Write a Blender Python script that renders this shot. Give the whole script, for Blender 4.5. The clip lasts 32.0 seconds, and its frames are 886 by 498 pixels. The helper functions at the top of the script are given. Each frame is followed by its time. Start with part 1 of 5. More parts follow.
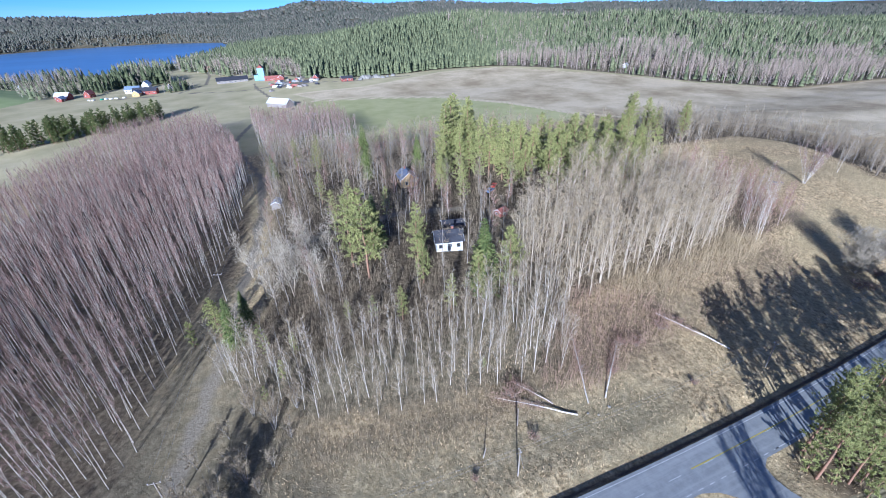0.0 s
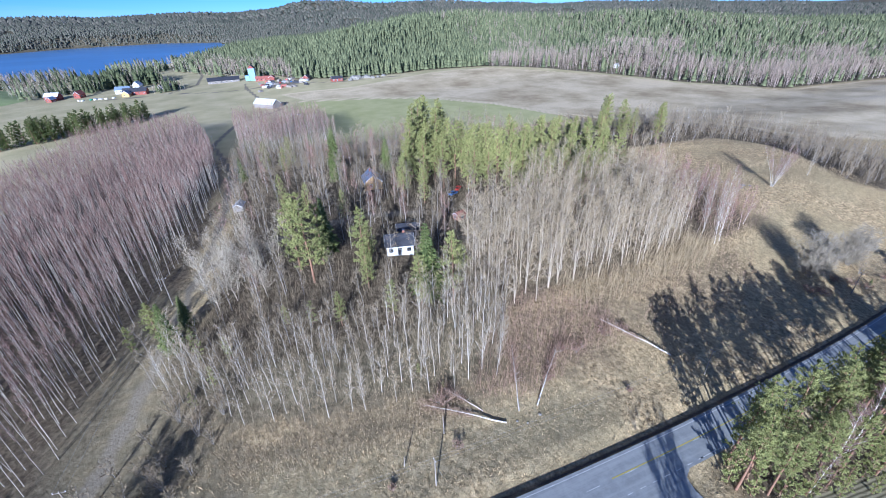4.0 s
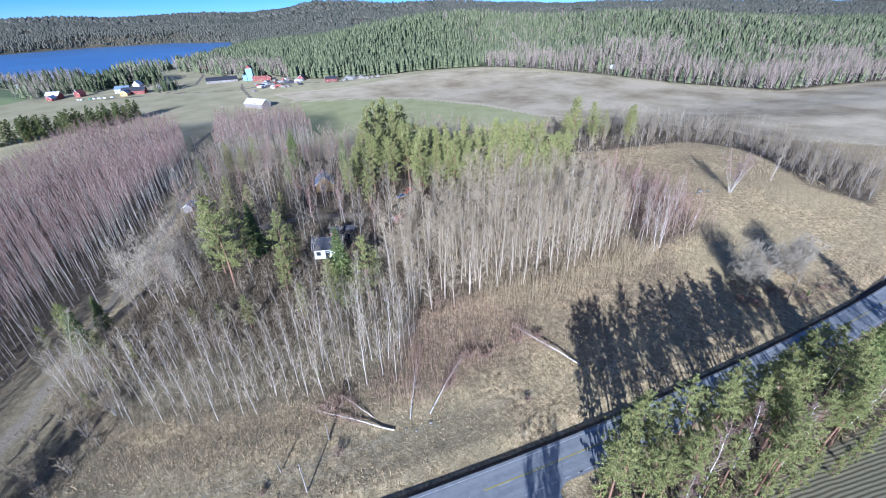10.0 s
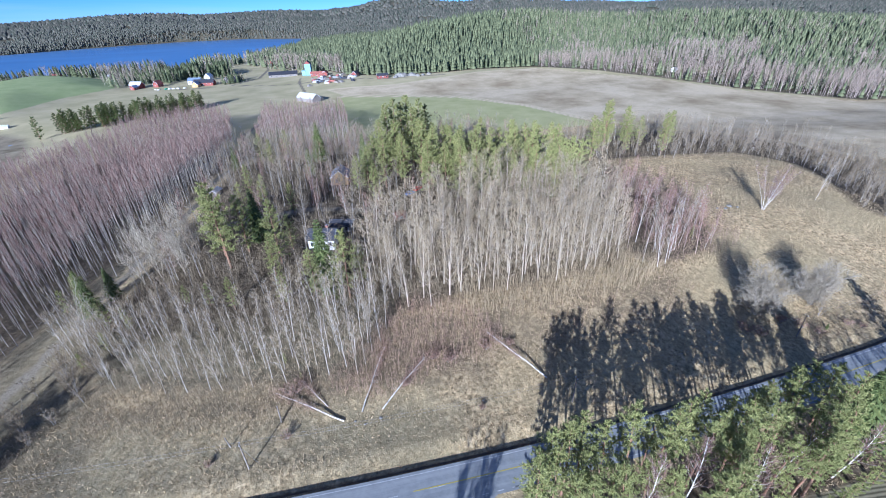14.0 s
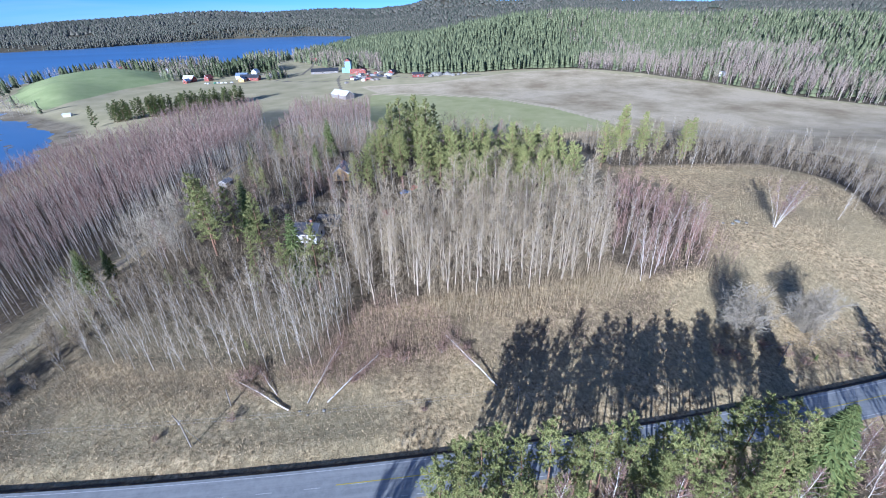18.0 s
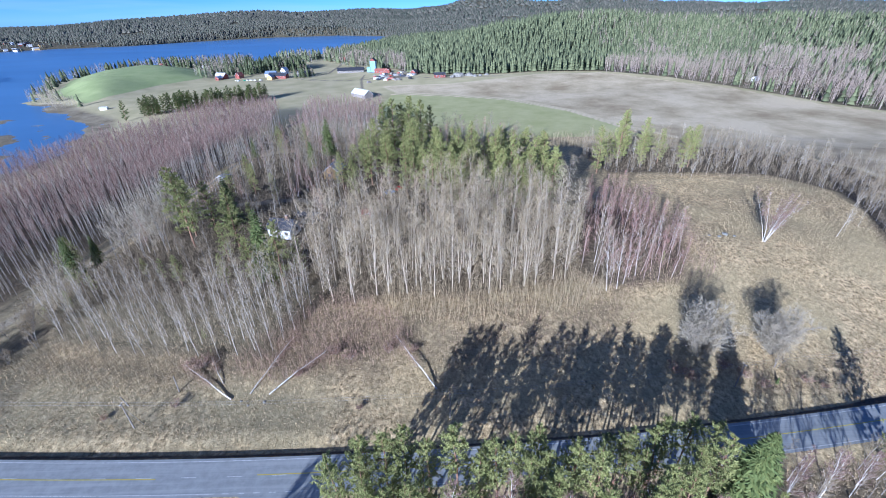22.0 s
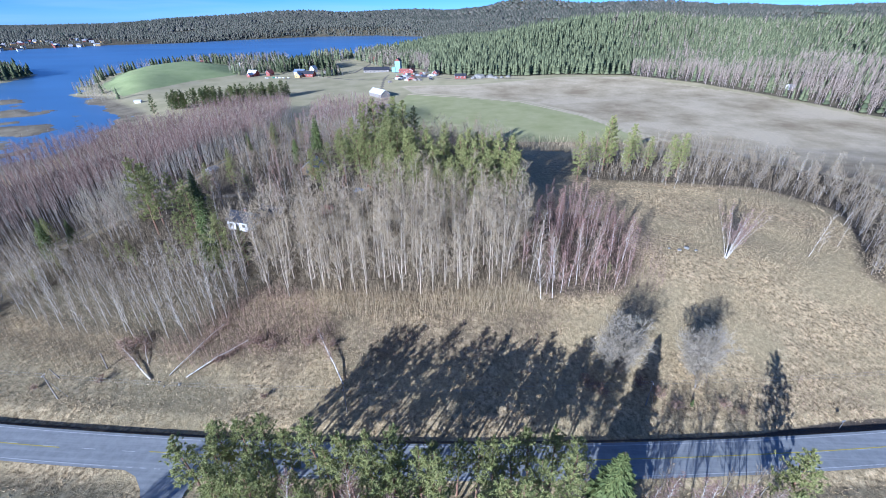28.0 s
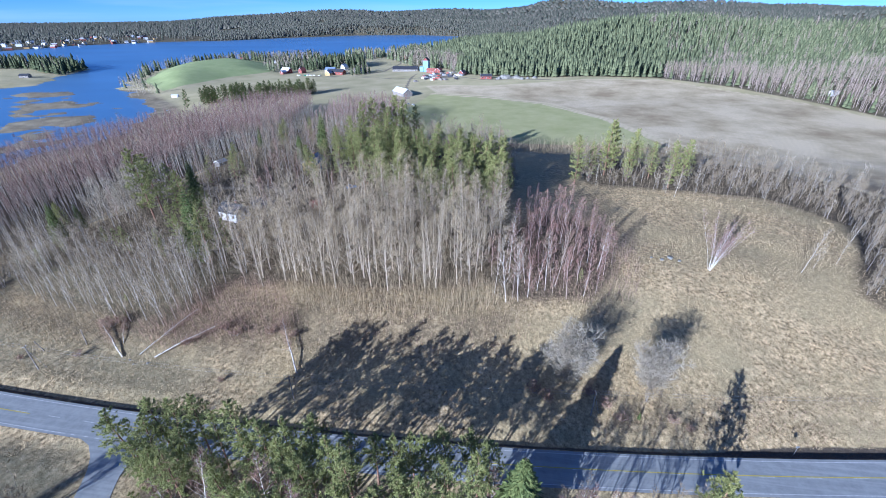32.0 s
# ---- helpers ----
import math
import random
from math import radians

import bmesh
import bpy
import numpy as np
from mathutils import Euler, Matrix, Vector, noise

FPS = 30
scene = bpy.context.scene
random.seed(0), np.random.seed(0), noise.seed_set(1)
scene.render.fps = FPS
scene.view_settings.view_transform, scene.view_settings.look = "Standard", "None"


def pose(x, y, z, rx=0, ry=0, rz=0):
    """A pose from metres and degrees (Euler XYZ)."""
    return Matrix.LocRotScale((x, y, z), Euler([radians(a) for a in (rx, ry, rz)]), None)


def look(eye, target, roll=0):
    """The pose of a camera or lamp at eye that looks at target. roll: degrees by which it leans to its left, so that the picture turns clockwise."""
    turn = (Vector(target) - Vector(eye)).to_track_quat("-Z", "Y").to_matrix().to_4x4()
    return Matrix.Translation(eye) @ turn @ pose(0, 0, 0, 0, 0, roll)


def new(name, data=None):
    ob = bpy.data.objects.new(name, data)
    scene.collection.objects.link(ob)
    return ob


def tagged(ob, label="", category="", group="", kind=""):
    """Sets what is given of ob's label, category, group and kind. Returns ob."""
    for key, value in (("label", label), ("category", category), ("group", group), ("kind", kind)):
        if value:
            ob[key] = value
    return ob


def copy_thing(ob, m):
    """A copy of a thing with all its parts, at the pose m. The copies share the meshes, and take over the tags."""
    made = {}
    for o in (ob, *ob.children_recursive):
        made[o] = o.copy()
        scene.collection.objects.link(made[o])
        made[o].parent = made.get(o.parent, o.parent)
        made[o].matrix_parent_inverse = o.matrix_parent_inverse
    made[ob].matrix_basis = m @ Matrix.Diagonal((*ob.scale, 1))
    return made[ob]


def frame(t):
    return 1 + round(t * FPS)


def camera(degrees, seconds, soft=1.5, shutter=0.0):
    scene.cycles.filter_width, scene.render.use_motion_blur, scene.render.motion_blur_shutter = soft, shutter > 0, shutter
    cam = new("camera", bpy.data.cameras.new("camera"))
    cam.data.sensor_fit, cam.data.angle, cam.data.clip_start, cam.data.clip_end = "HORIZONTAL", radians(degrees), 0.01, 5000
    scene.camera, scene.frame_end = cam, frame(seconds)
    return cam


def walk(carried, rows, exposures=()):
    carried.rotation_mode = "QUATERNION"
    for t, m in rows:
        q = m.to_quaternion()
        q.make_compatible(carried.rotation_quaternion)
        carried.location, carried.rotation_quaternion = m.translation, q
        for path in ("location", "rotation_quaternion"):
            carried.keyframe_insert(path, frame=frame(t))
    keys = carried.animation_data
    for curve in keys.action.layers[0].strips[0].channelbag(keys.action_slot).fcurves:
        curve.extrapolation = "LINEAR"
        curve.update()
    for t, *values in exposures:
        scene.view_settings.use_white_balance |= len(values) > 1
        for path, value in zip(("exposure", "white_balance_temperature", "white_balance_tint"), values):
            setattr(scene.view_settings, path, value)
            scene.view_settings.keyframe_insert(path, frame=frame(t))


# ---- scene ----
cam = camera(92.7, 32.0, soft=1.0)
METRES, EYE, TILT, LEAN, TURN = 150.0, 79.0, 0.6, 0.0, -21.7
ROWS = [
    (0.0, 0.0, 0.0, 0.0, -0.92, -30.04, 1.59),
    (0.5, 0.0134, 0.0014, 0.0007, -0.89, -30.09, 1.63),
    (1.0, 0.0273, 0.0027, 0.0012, -0.85, -30.1, 1.62),
    (1.5, 0.0403, 0.0038, 0.0016, -0.84, -30.09, 1.62),
    (2.0, 0.0543, 0.0048, 0.0019, -0.81, -30.09, 1.62),
    (2.5, 0.0672, 0.0059, 0.0024, -0.76, -30.09, 1.63),
    (3.0, 0.0815, 0.0068, 0.0028, -0.76, -30.1, 1.64),
    (3.5, 0.0944, 0.0073, 0.0031, -0.73, -30.1, 1.64),
    (5.5, 0.1499, 0.0105, 0.0013, -0.46, -30.07, 1.57),
    (6.0, 0.1644, 0.0115, 0.0018, -0.38, -30.1, 1.57),
    (6.5, 0.1777, 0.0121, 0.0021, -0.24, -30.09, 1.57),
    (7.0, 0.1922, 0.0129, 0.0025, -0.02, -30.08, 1.56),
    (7.5, 0.2058, 0.0132, 0.0026, 0.14, -30.06, 1.59),
    (8.0, 0.2209, 0.0141, 0.0026, 0.35, -30.07, 1.58),
    (8.5, 0.2346, 0.0149, 0.003, 0.5, -30.07, 1.6),
    (9.0, 0.2506, 0.0155, 0.0034, 0.63, -30.07, 1.63),
    (9.5, 0.2655, 0.016, 0.0038, 0.78, -30.06, 1.66),
    (10.0, 0.2818, 0.0166, 0.004, 0.99, -30.08, 1.68),
    (10.5, 0.2975, 0.0175, 0.004, 1.25, -30.09, 1.69),
    (11.0, 0.3148, 0.0185, 0.0039, 1.99, -30.09, 1.71),
    (11.5, 0.3314, 0.0194, 0.0034, 3.91, -30.06, 1.7),
    (12.0, 0.3487, 0.0211, 0.0031, 5.89, -30.04, 1.67),
    (12.5, 0.3649, 0.0226, 0.0029, 6.76, -30.02, 1.67),
    (13.0, 0.3816, 0.0247, 0.003, 7.69, -30.03, 1.61),
    (13.5, 0.3974, 0.027, 0.0023, 8.43, -30.03, 1.6),
    (15.5, 0.4625, 0.0382, 0.0015, 11.27, -29.97, 1.43),
    (16.0, 0.4798, 0.0424, 0.0021, 11.99, -29.99, 1.43),
    (16.5, 0.4951, 0.046, 0.0025, 12.38, -29.99, 1.43),
    (17.0, 0.5117, 0.0498, 0.0026, 13.46, -29.97, 1.4),
    (17.5, 0.527, 0.0536, 0.0025, 14.59, -29.95, 1.39),
    (18.0, 0.5434, 0.0583, 0.0024, 15.39, -29.96, 1.38),
    (18.5, 0.5585, 0.0629, 0.0025, 15.95, -29.97, 1.36),
    (19.0, 0.5753, 0.0675, 0.0023, 16.27, -29.95, 1.33),
    (19.5, 0.5907, 0.0719, 0.0024, 16.82, -29.93, 1.32),
    (20.0, 0.6072, 0.0771, 0.0026, 17.52, -29.92, 1.3),
    (20.5, 0.6225, 0.0817, 0.0028, 17.92, -29.9, 1.28),
    (21.0, 0.6393, 0.0869, 0.0032, 18.61, -29.86, 1.26),
    (21.5, 0.6538, 0.0922, 0.0036, 19.48, -29.86, 1.21),
    (22.0, 0.6701, 0.0975, 0.0038, 19.95, -29.83, 1.21),
    (22.5, 0.6853, 0.1024, 0.0042, 20.62, -29.78, 1.18),
    (23.0, 0.7018, 0.1082, 0.0043, 21.47, -29.77, 1.15),
    (23.5, 0.7162, 0.1138, 0.0044, 22.02, -29.78, 1.12),
    (24.0, 0.7321, 0.1198, 0.0043, 22.45, -29.77, 1.1),
    (24.5, 0.7465, 0.1258, 0.0042, 23.06, -29.76, 1.07),
    (25.0, 0.762, 0.1322, 0.0041, 23.29, -29.75, 1.04),
    (25.5, 0.7766, 0.1379, 0.0038, 23.47, -29.72, 1.03),
    (27.5, 0.8361, 0.1603, 0.0032, 24.83, -29.63, 0.89),
    (28.0, 0.851, 0.167, 0.0031, 25.25, -29.64, 0.86),
    (28.5, 0.8649, 0.1727, 0.0027, 25.56, -29.63, 0.83),
    (29.0, 0.88, 0.1791, 0.0027, 26.12, -29.62, 0.81),
    (29.5, 0.8936, 0.185, 0.0026, 26.71, -29.61, 0.77),
    (30.0, 0.9085, 0.1918, 0.0026, 27.4, -29.61, 0.75),
    (30.5, 0.9221, 0.1983, 0.003, 28.05, -29.62, 0.73),
    (31.0, 0.9367, 0.2052, 0.0032, 28.77, -29.62, 0.71),
    (31.5, 0.9501, 0.2119, 0.0035, 29.57, -29.62, 0.69),
    (32.0, 0.9649, 0.2193, 0.0038, 30.19, -29.61, 0.69),
]
walk(cam, [(t, pose(0, 0, EYE, TILT, LEAN, TURN) @ pose(METRES * x, METRES * y, METRES * z, 90 + pitch, roll, yaw)) for t, x, y, z, yaw, pitch, roll in ROWS], [(0.0, 0.86, 4500, 18), (32.0, 0.88, 4420, 18)])

# ---- world, sun ----
SUN_EL, SUN_AZ = radians(16.5), math.atan2(-0.49, -0.872)     # elevation; bearing of the sun, clockwise from +y
world = bpy.data.worlds.new("world")
scene.world = world
world.use_nodes = True
wn, wl = world.node_tree.nodes, world.node_tree.links
sky = wn.new("ShaderNodeTexSky")
sky.sky_type, sky.sun_disc = "NISHITA", False
sky.sun_elevation, sky.sun_rotation = SUN_EL, SUN_AZ
sky.air_density, sky.dust_density, sky.ozone_density, sky.altitude = 0.75, 0.0, 5.0, 4200
# thin high cloud: faint pale streaks over the blue
wc, wm, wz, wr, wx = (wn.new("ShaderNode" + k) for k in ("TexCoord", "Mapping", "TexNoise", "ValToRGB", "Mix"))
wm.inputs["Scale"].default_value = (2.0, 2.0, 26.0)
wz.inputs["Scale"].default_value, wz.inputs["Detail"].default_value = 1.6, 5.0
wr.color_ramp.elements[0].position, wr.color_ramp.elements[1].position = 0.48, 0.75
wr.color_ramp.elements[1].color = (0.4, 0.4, 0.4, 1)
wx.data_type = "RGBA"
wx.inputs[7].default_value = (5.5, 6.6, 7.6, 1)
wl.new(wc.outputs["Generated"], wm.inputs["Vector"])
wl.new(wm.outputs[0], wz.inputs["Vector"])
wl.new(wz.outputs["Fac"], wr.inputs[0])
wl.new(wr.outputs["Color"], wx.inputs[0])
wl.new(sky.outputs[0], wx.inputs[6])
wl.new(wx.outputs[2], wn["Background"].inputs[0])
wn["Background"].inputs[1].default_value = 0.062
sun = new("sun", bpy.data.lights.new("sun", "SUN"))
sun.data.energy, sun.data.angle, sun.data.color = 5.0, radians(0.5), (1.0, 0.895, 0.71)
sun.matrix_world = look((math.sin(SUN_AZ) * 300, math.cos(SUN_AZ) * 300, 300 * math.tan(SUN_EL)), (0, 0, 0))


# ---- materials ----
class Mat:
    """A node material with a principled shader; helpers to chain nodes."""

    def __init__(self, name, rough=0.9, metal=0.0, spec=0.25):
        self.m = bpy.data.materials.new(name)
        self.m.use_nodes = True
        self.n, self.l = self.m.node_tree.nodes, self.m.node_tree.links
        self.b = self.n["Principled BSDF"]
        self.b.inputs["Roughness"].default_value = rough
        self.b.inputs["Metallic"].default_value = metal
        self.b.inputs["Specular IOR Level"].default_value = spec
        self.pos = self.n.new("ShaderNodeNewGeometry").outputs["Position"]

    def noise(self, scale, detail=4.0, rough=0.6, vec=None, stretch=None):
        v = vec or self.pos
        if stretch:
            mp = self.n.new("ShaderNodeMapping")
            mp.inputs["Scale"].default_value = stretch
            self.l.new(v, mp.inputs["Vector"])
            v = mp.outputs[0]
        t = self.n.new("ShaderNodeTexNoise")
        t.inputs["Scale"].default_value, t.inputs["Detail"].default_value = scale, detail
        t.inputs["Roughness"].default_value = rough
        self.l.new(v, t.inputs["Vector"])
        return t.outputs["Fac"]

    def ramp(self, fac, *stops):
        r = self.n.new("ShaderNodeValToRGB")
        e = r.color_ramp.elements
        while len(e) < len(stops):
            e.new(0.5)
        for k, (p, c) in zip(e, stops):
            k.position, k.color = p, (*c, 1) if len(c) == 3 else c
        self.l.new(fac, r.inputs[0])
        return r.outputs["Color"]

    def mix(self, fac, a, b, how="MIX"):
        x = self.n.new("ShaderNodeMix")
        x.data_type, x.blend_type = "RGBA", how
        for sock, v in ((x.inputs[0], fac), (x.inputs[6], a), (x.inputs[7], b)):
            if isinstance(v, (int, float)):
                sock.default_value = v
            elif isinstance(v, tuple):
                sock.default_value = (*v, 1)
            else:
                self.l.new(v, sock)
        return x.outputs[2]

    def math(self, op, a, b=0.0):
        x = self.n.new("ShaderNodeMath")
        x.operation = op
        for sock, v in zip(x.inputs, (a, b)):
            if isinstance(v, (int, float)):
                sock.default_value = v
            else:
                self.l.new(v, sock)
        return x.outputs[0]

    def attr(self, name):
        a = self.n.new("ShaderNodeAttribute")
        a.attribute_name = name
        return a.outputs["Fac"]

    def rnd(self):
        return self.n.new("ShaderNodeObjectInfo").outputs["Random"]

    def island(self):
        return self.n.new("ShaderNodeNewGeometry").outputs["Random Per Island"]

    def bump(self, fac, strength, dist):
        b = self.n.new("ShaderNodeBump")
        b.inputs["Strength"].default_value, b.inputs["Distance"].default_value = strength, dist
        self.l.new(fac, b.inputs["Height"])
        self.l.new(b.outputs[0], self.b.inputs["Normal"])

    def base(self, c):
        if isinstance(c, tuple):
            self.b.inputs["Base Color"].default_value = (*c, 1)
        else:
            self.l.new(c, self.b.inputs["Base Color"])
        return self.m


def simple(name, dark, light, scale, rough=0.85, metal=0.0, spec=0.25, bump=0.0, stretch=None, vary=0.0):
    m = Mat(name, rough, metal, spec)
    c = m.ramp(m.noise(scale, stretch=stretch), (0.3, dark), (0.7, light))
    if vary:
        v = m.math("ADD", m.math("MULTIPLY", m.rnd(), vary), 1 - vary / 2)
        c = m.mix(1.0, c, m.ramp(v, (0.0, (0, 0, 0)), (1.0, (1, 1, 1))), "MULTIPLY")
    if bump:
        m.bump(m.noise(scale * 3), bump, 0.05)
    return m.base(c)


def foliage(name, dark, light, tip):
    """Needles: tone by clump, by tree and by a slow drift over the stand."""
    m = Mat(name, 0.75, 0.0, 0.2)
    c = m.ramp(m.island(), (0.0, dark), (0.6, light), (1.0, tip))
    c = m.mix(m.math("MULTIPLY", m.rnd(), 0.55), c, light)
    c = m.mix(m.ramp(m.noise(0.09, 3), (0.45, (0, 0, 0)), (0.7, (0.35, 0.35, 0.35))), c, dark)
    return m.base(c)


def twig_stuff(name, dark, light):
    m = Mat(name, 0.85, 0.0, 0.2)
    c = m.ramp(m.island(), (0.0, dark), (1.0, light))
    c = m.mix(m.ramp(m.noise(0.05, 3), (0.4, (0, 0, 0)), (0.65, (0.6, 0.6, 0.6))), c, light)
    return m.base(c)


def ground_material():
    m = Mat("ground", 0.95, 0.0, 0.1)
    big, mid, fine = m.noise(0.035, 5), m.noise(0.35, 6, 0.7), m.noise(2.6, 4, 0.7)
    tuft = m.noise(1.1, 5, 0.7, stretch=(1.0, 0.8, 1.0))
    c = m.ramp(tuft, (0.36, (0.15, 0.11, 0.06)), (0.47, (0.56, 0.415, 0.21)), (0.6, (0.92, 0.72, 0.4)))
    c = m.mix(m.ramp(mid, (0.4, (0, 0, 0)), (0.68, (0.85, 0.85, 0.85))), c, (0.33, 0.26, 0.14))
    c = m.mix(m.ramp(big, (0.42, (0, 0, 0)), (0.62, (0.7, 0.7, 0.7))), c, (0.5, 0.405, 0.215))

    def lay(c, name, colour, soft=0.12, jitter=0.5):
        a = m.math("ADD", m.attr(name), m.math("MULTIPLY", m.math("SUBTRACT", mid, 0.5), jitter))
        return m.mix(m.ramp(a, (0.5 - soft, (0, 0, 0)), (0.5 + soft, (1, 1, 1))), c, colour)

    c = m.mix(1.0, c, m.ramp(fine, (0.32, (0.62, 0.6, 0.58)), (0.5, (0.95, 0.95, 0.95)), (0.68, (1, 1, 1))), "MULTIPLY")
    litter = m.ramp(m.noise(0.8, 6, 0.75), (0.32, (0.06, 0.046, 0.03)), (0.52, (0.16, 0.125, 0.078)), (0.75, (0.33, 0.265, 0.165)))
    c = lay(c, "litter", litter, 0.3)
    wood = m.ramp(m.noise(0.12, 5), (0.3, (0.08, 0.075, 0.045)), (0.7, (0.2, 0.165, 0.105)))
    c = lay(c, "wood", wood, 0.2)
    wave = m.n.new("ShaderNodeTexWave")
    wave.inputs["Scale"].default_value, wave.inputs["Distortion"].default_value = 0.11, 3.0
    wave.inputs["Detail"].default_value, wave.inputs["Detail Scale"].default_value = 3.0, 0.3
    mp = m.n.new("ShaderNodeMapping")
    mp.inputs["Rotation"].default_value = (0, 0, radians(-52))
    m.l.new(m.pos, mp.inputs[0])
    m.l.new(mp.outputs[0], wave.inputs["Vector"])
    soil = m.ramp(m.noise(0.016, 7, 0.66), (0.36, (0.4, 0.31, 0.18)), (0.48, (0.6, 0.49, 0.295)), (0.6, (0.77, 0.64, 0.41)))
    soil = m.mix(m.math("MULTIPLY", wave.outputs["Fac"], 0.28), soil, (0.3, 0.23, 0.14))
    olive = m.ramp(m.noise(0.03, 6), (0.3, (0.44, 0.385, 0.2)), (0.55, (0.57, 0.49, 0.27)), (0.75, (0.66, 0.56, 0.34)))
    c = lay(c, "olive", olive, 0.2, 0.3)
    c = lay(c, "plough", soil, 0.06, 0.15)
    green = m.ramp(m.noise(0.06, 5), (0.3, (0.43, 0.42, 0.17)), (0.7, (0.56, 0.525, 0.25)))
    c = lay(c, "green", green, 0.06, 0.15)
    c = lay(c, "straw", (0.72, 0.6, 0.38), 0.25, 0.3)
    lush = m.ramp(m.noise(0.05, 5), (0.3, (0.33, 0.385, 0.15)), (0.7, (0.44, 0.475, 0.21)))
    c = lay(c, "lush", lush, 0.06, 0.15)
    w2 = m.n.new("ShaderNodeTexWave")
    w2.inputs["Scale"].default_value, w2.inputs["Distortion"].default_value = 0.42, 2.5
    w2.inputs["Detail Scale"].default_value = 0.4
    mp2 = m.n.new("ShaderNodeMapping")
    mp2.inputs["Rotation"].default_value = (0, 0, radians(96))
    m.l.new(m.pos, mp2.inputs[0])
    m.l.new(mp2.outputs[0], w2.inputs["Vector"])
    furrow = m.ramp(w2.outputs["Fac"], (0.0, (0.12, 0.105, 0.06)), (0.5, (0.27, 0.235, 0.14)), (1.0, (0.37, 0.33, 0.2)))
    c = lay(c, "furrow", furrow, 0.1, 0.2)
    moss = m.ramp(m.noise(0.5, 6, 0.7), (0.3, (0.1, 0.088, 0.05)), (0.5, (0.21, 0.185, 0.11)), (0.72, (0.42, 0.36, 0.23)))
    c = lay(c, "moss", moss, 0.35, 0.7)
    gravel = m.ramp(fine, (0.3, (0.17, 0.14, 0.095)), (0.7, (0.36, 0.31, 0.22)))
    c = lay(c, "mud", gravel, 0.2, 0.5)
    # shade on the ditch slope painted in; past x 186 also dark churned earth
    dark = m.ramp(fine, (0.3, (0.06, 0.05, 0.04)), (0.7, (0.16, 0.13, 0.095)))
    c = lay(c, "ditch_shade_soil", dark, 0.2, 0.6)
    reed = m.ramp(m.noise(0.08, 6), (0.3, (0.2, 0.16, 0.095)), (0.7, (0.44, 0.37, 0.24)))
    c = lay(c, "reed", reed, 0.2, 0.4)
    m.bump(m.math("ADD", tuft, m.math("MULTIPLY", fine, 0.6)), 0.7, 0.3)
    return m.base(c)


def bark_material(name, pale, dark, scale, bands=0.0):
    m = Mat(name, 0.8, 0.0, 0.2)
    n = m.noise(scale, 4, 0.6, stretch=(1, 1, 2.2))
    c = m.ramp(n, (0.36, dark), (0.46, pale), (1.0, pale))
    if bands:
        c = m.mix(m.math("MULTIPLY", m.rnd(), bands), c, dark)
    return m.base(c)


def asphalt_material():
    m = Mat("asphalt", 0.8, 0.0, 0.35)
    c = m.ramp(m.noise(0.5, 6, 0.7), (0.3, (0.25, 0.258, 0.25)), (0.7, (0.36, 0.368, 0.355)))
    streak = m.noise(0.9, 4, 0.6, stretch=(0.03, 1.0, 1.0))
    c = m.mix(m.ramp(streak, (0.45, (0, 0, 0)), (0.7, (0.6, 0.6, 0.6))), c, (0.44, 0.44, 0.42))
    m.bump(m.noise(14, 3), 0.25, 0.02)
    return m.base(c)


def water_material():
    m = Mat("lake_water", 0.3, 0.0, 0.5)
    c = m.ramp(m.noise(0.006, 4, 0.6, stretch=(0.5, 1, 1)), (0.35, (0.1, 0.2, 0.36)), (0.65, (0.15, 0.28, 0.47)))
    m.bump(m.noise(0.35, 4, 0.6), 0.2, 0.2)
    return m.base(c)


M_GROUND, M_ASPHALT, M_WATER = ground_material(), asphalt_material(), water_material()
M_WHITE_LINE = simple("white_road_paint", (0.45, 0.45, 0.43), (0.72, 0.72, 0.7), 2.0)
M_YELLOW_LINE = simple("yellow_road_paint", (0.5, 0.42, 0.06), (0.68, 0.58, 0.1), 2.0)
M_BIRCH = bark_material("birch_bark", (0.72, 0.67, 0.58), (0.11, 0.095, 0.085), 1.6)
M_BIRCH_YOUNG = bark_material("young_birch_bark", (0.52, 0.47, 0.385), (0.2, 0.15, 0.13), 1.3)
M_ASPEN = bark_material("aspen_bark", (0.6, 0.52, 0.4), (0.2, 0.155, 0.11), 1.2)
M_BROWNBIRCH = bark_material("brown_young_birch_bark", (0.5, 0.41, 0.35), (0.2, 0.14, 0.12), 1.3)
M_GREYBARK = bark_material("grey_bark", (0.33, 0.3, 0.26), (0.13, 0.11, 0.09), 1.2)
M_PINE_BARK = bark_material("pine_bark", (0.3, 0.175, 0.11), (0.14, 0.095, 0.07), 1.0)
M_SPRUCE_BARK = bark_material("spruce_bark", (0.2, 0.15, 0.12), (0.09, 0.07, 0.055), 1.5)
M_TWIG_PALE = twig_stuff("pale_grey_twigs", (0.18, 0.136, 0.078), (0.55, 0.44, 0.265))
M_TWIG_BIRCH = twig_stuff("grey_brown_birch_twigs", (0.17, 0.13, 0.075), (0.46, 0.37, 0.23))
M_TWIG_ASH = twig_stuff("ash_pale_twigs", (0.26, 0.225, 0.155), (0.58, 0.5, 0.36))
M_TWIG_SILVER = twig_stuff("silver_grey_twigs", (0.2, 0.172, 0.12), (0.47, 0.405, 0.295))
M_TWIG_GREY = twig_stuff("grey_twigs", (0.15, 0.115, 0.068), (0.4, 0.32, 0.2))
M_TWIG_PURPLE = twig_stuff("purple_brown_twigs", (0.15, 0.092, 0.075), (0.34, 0.225, 0.175))
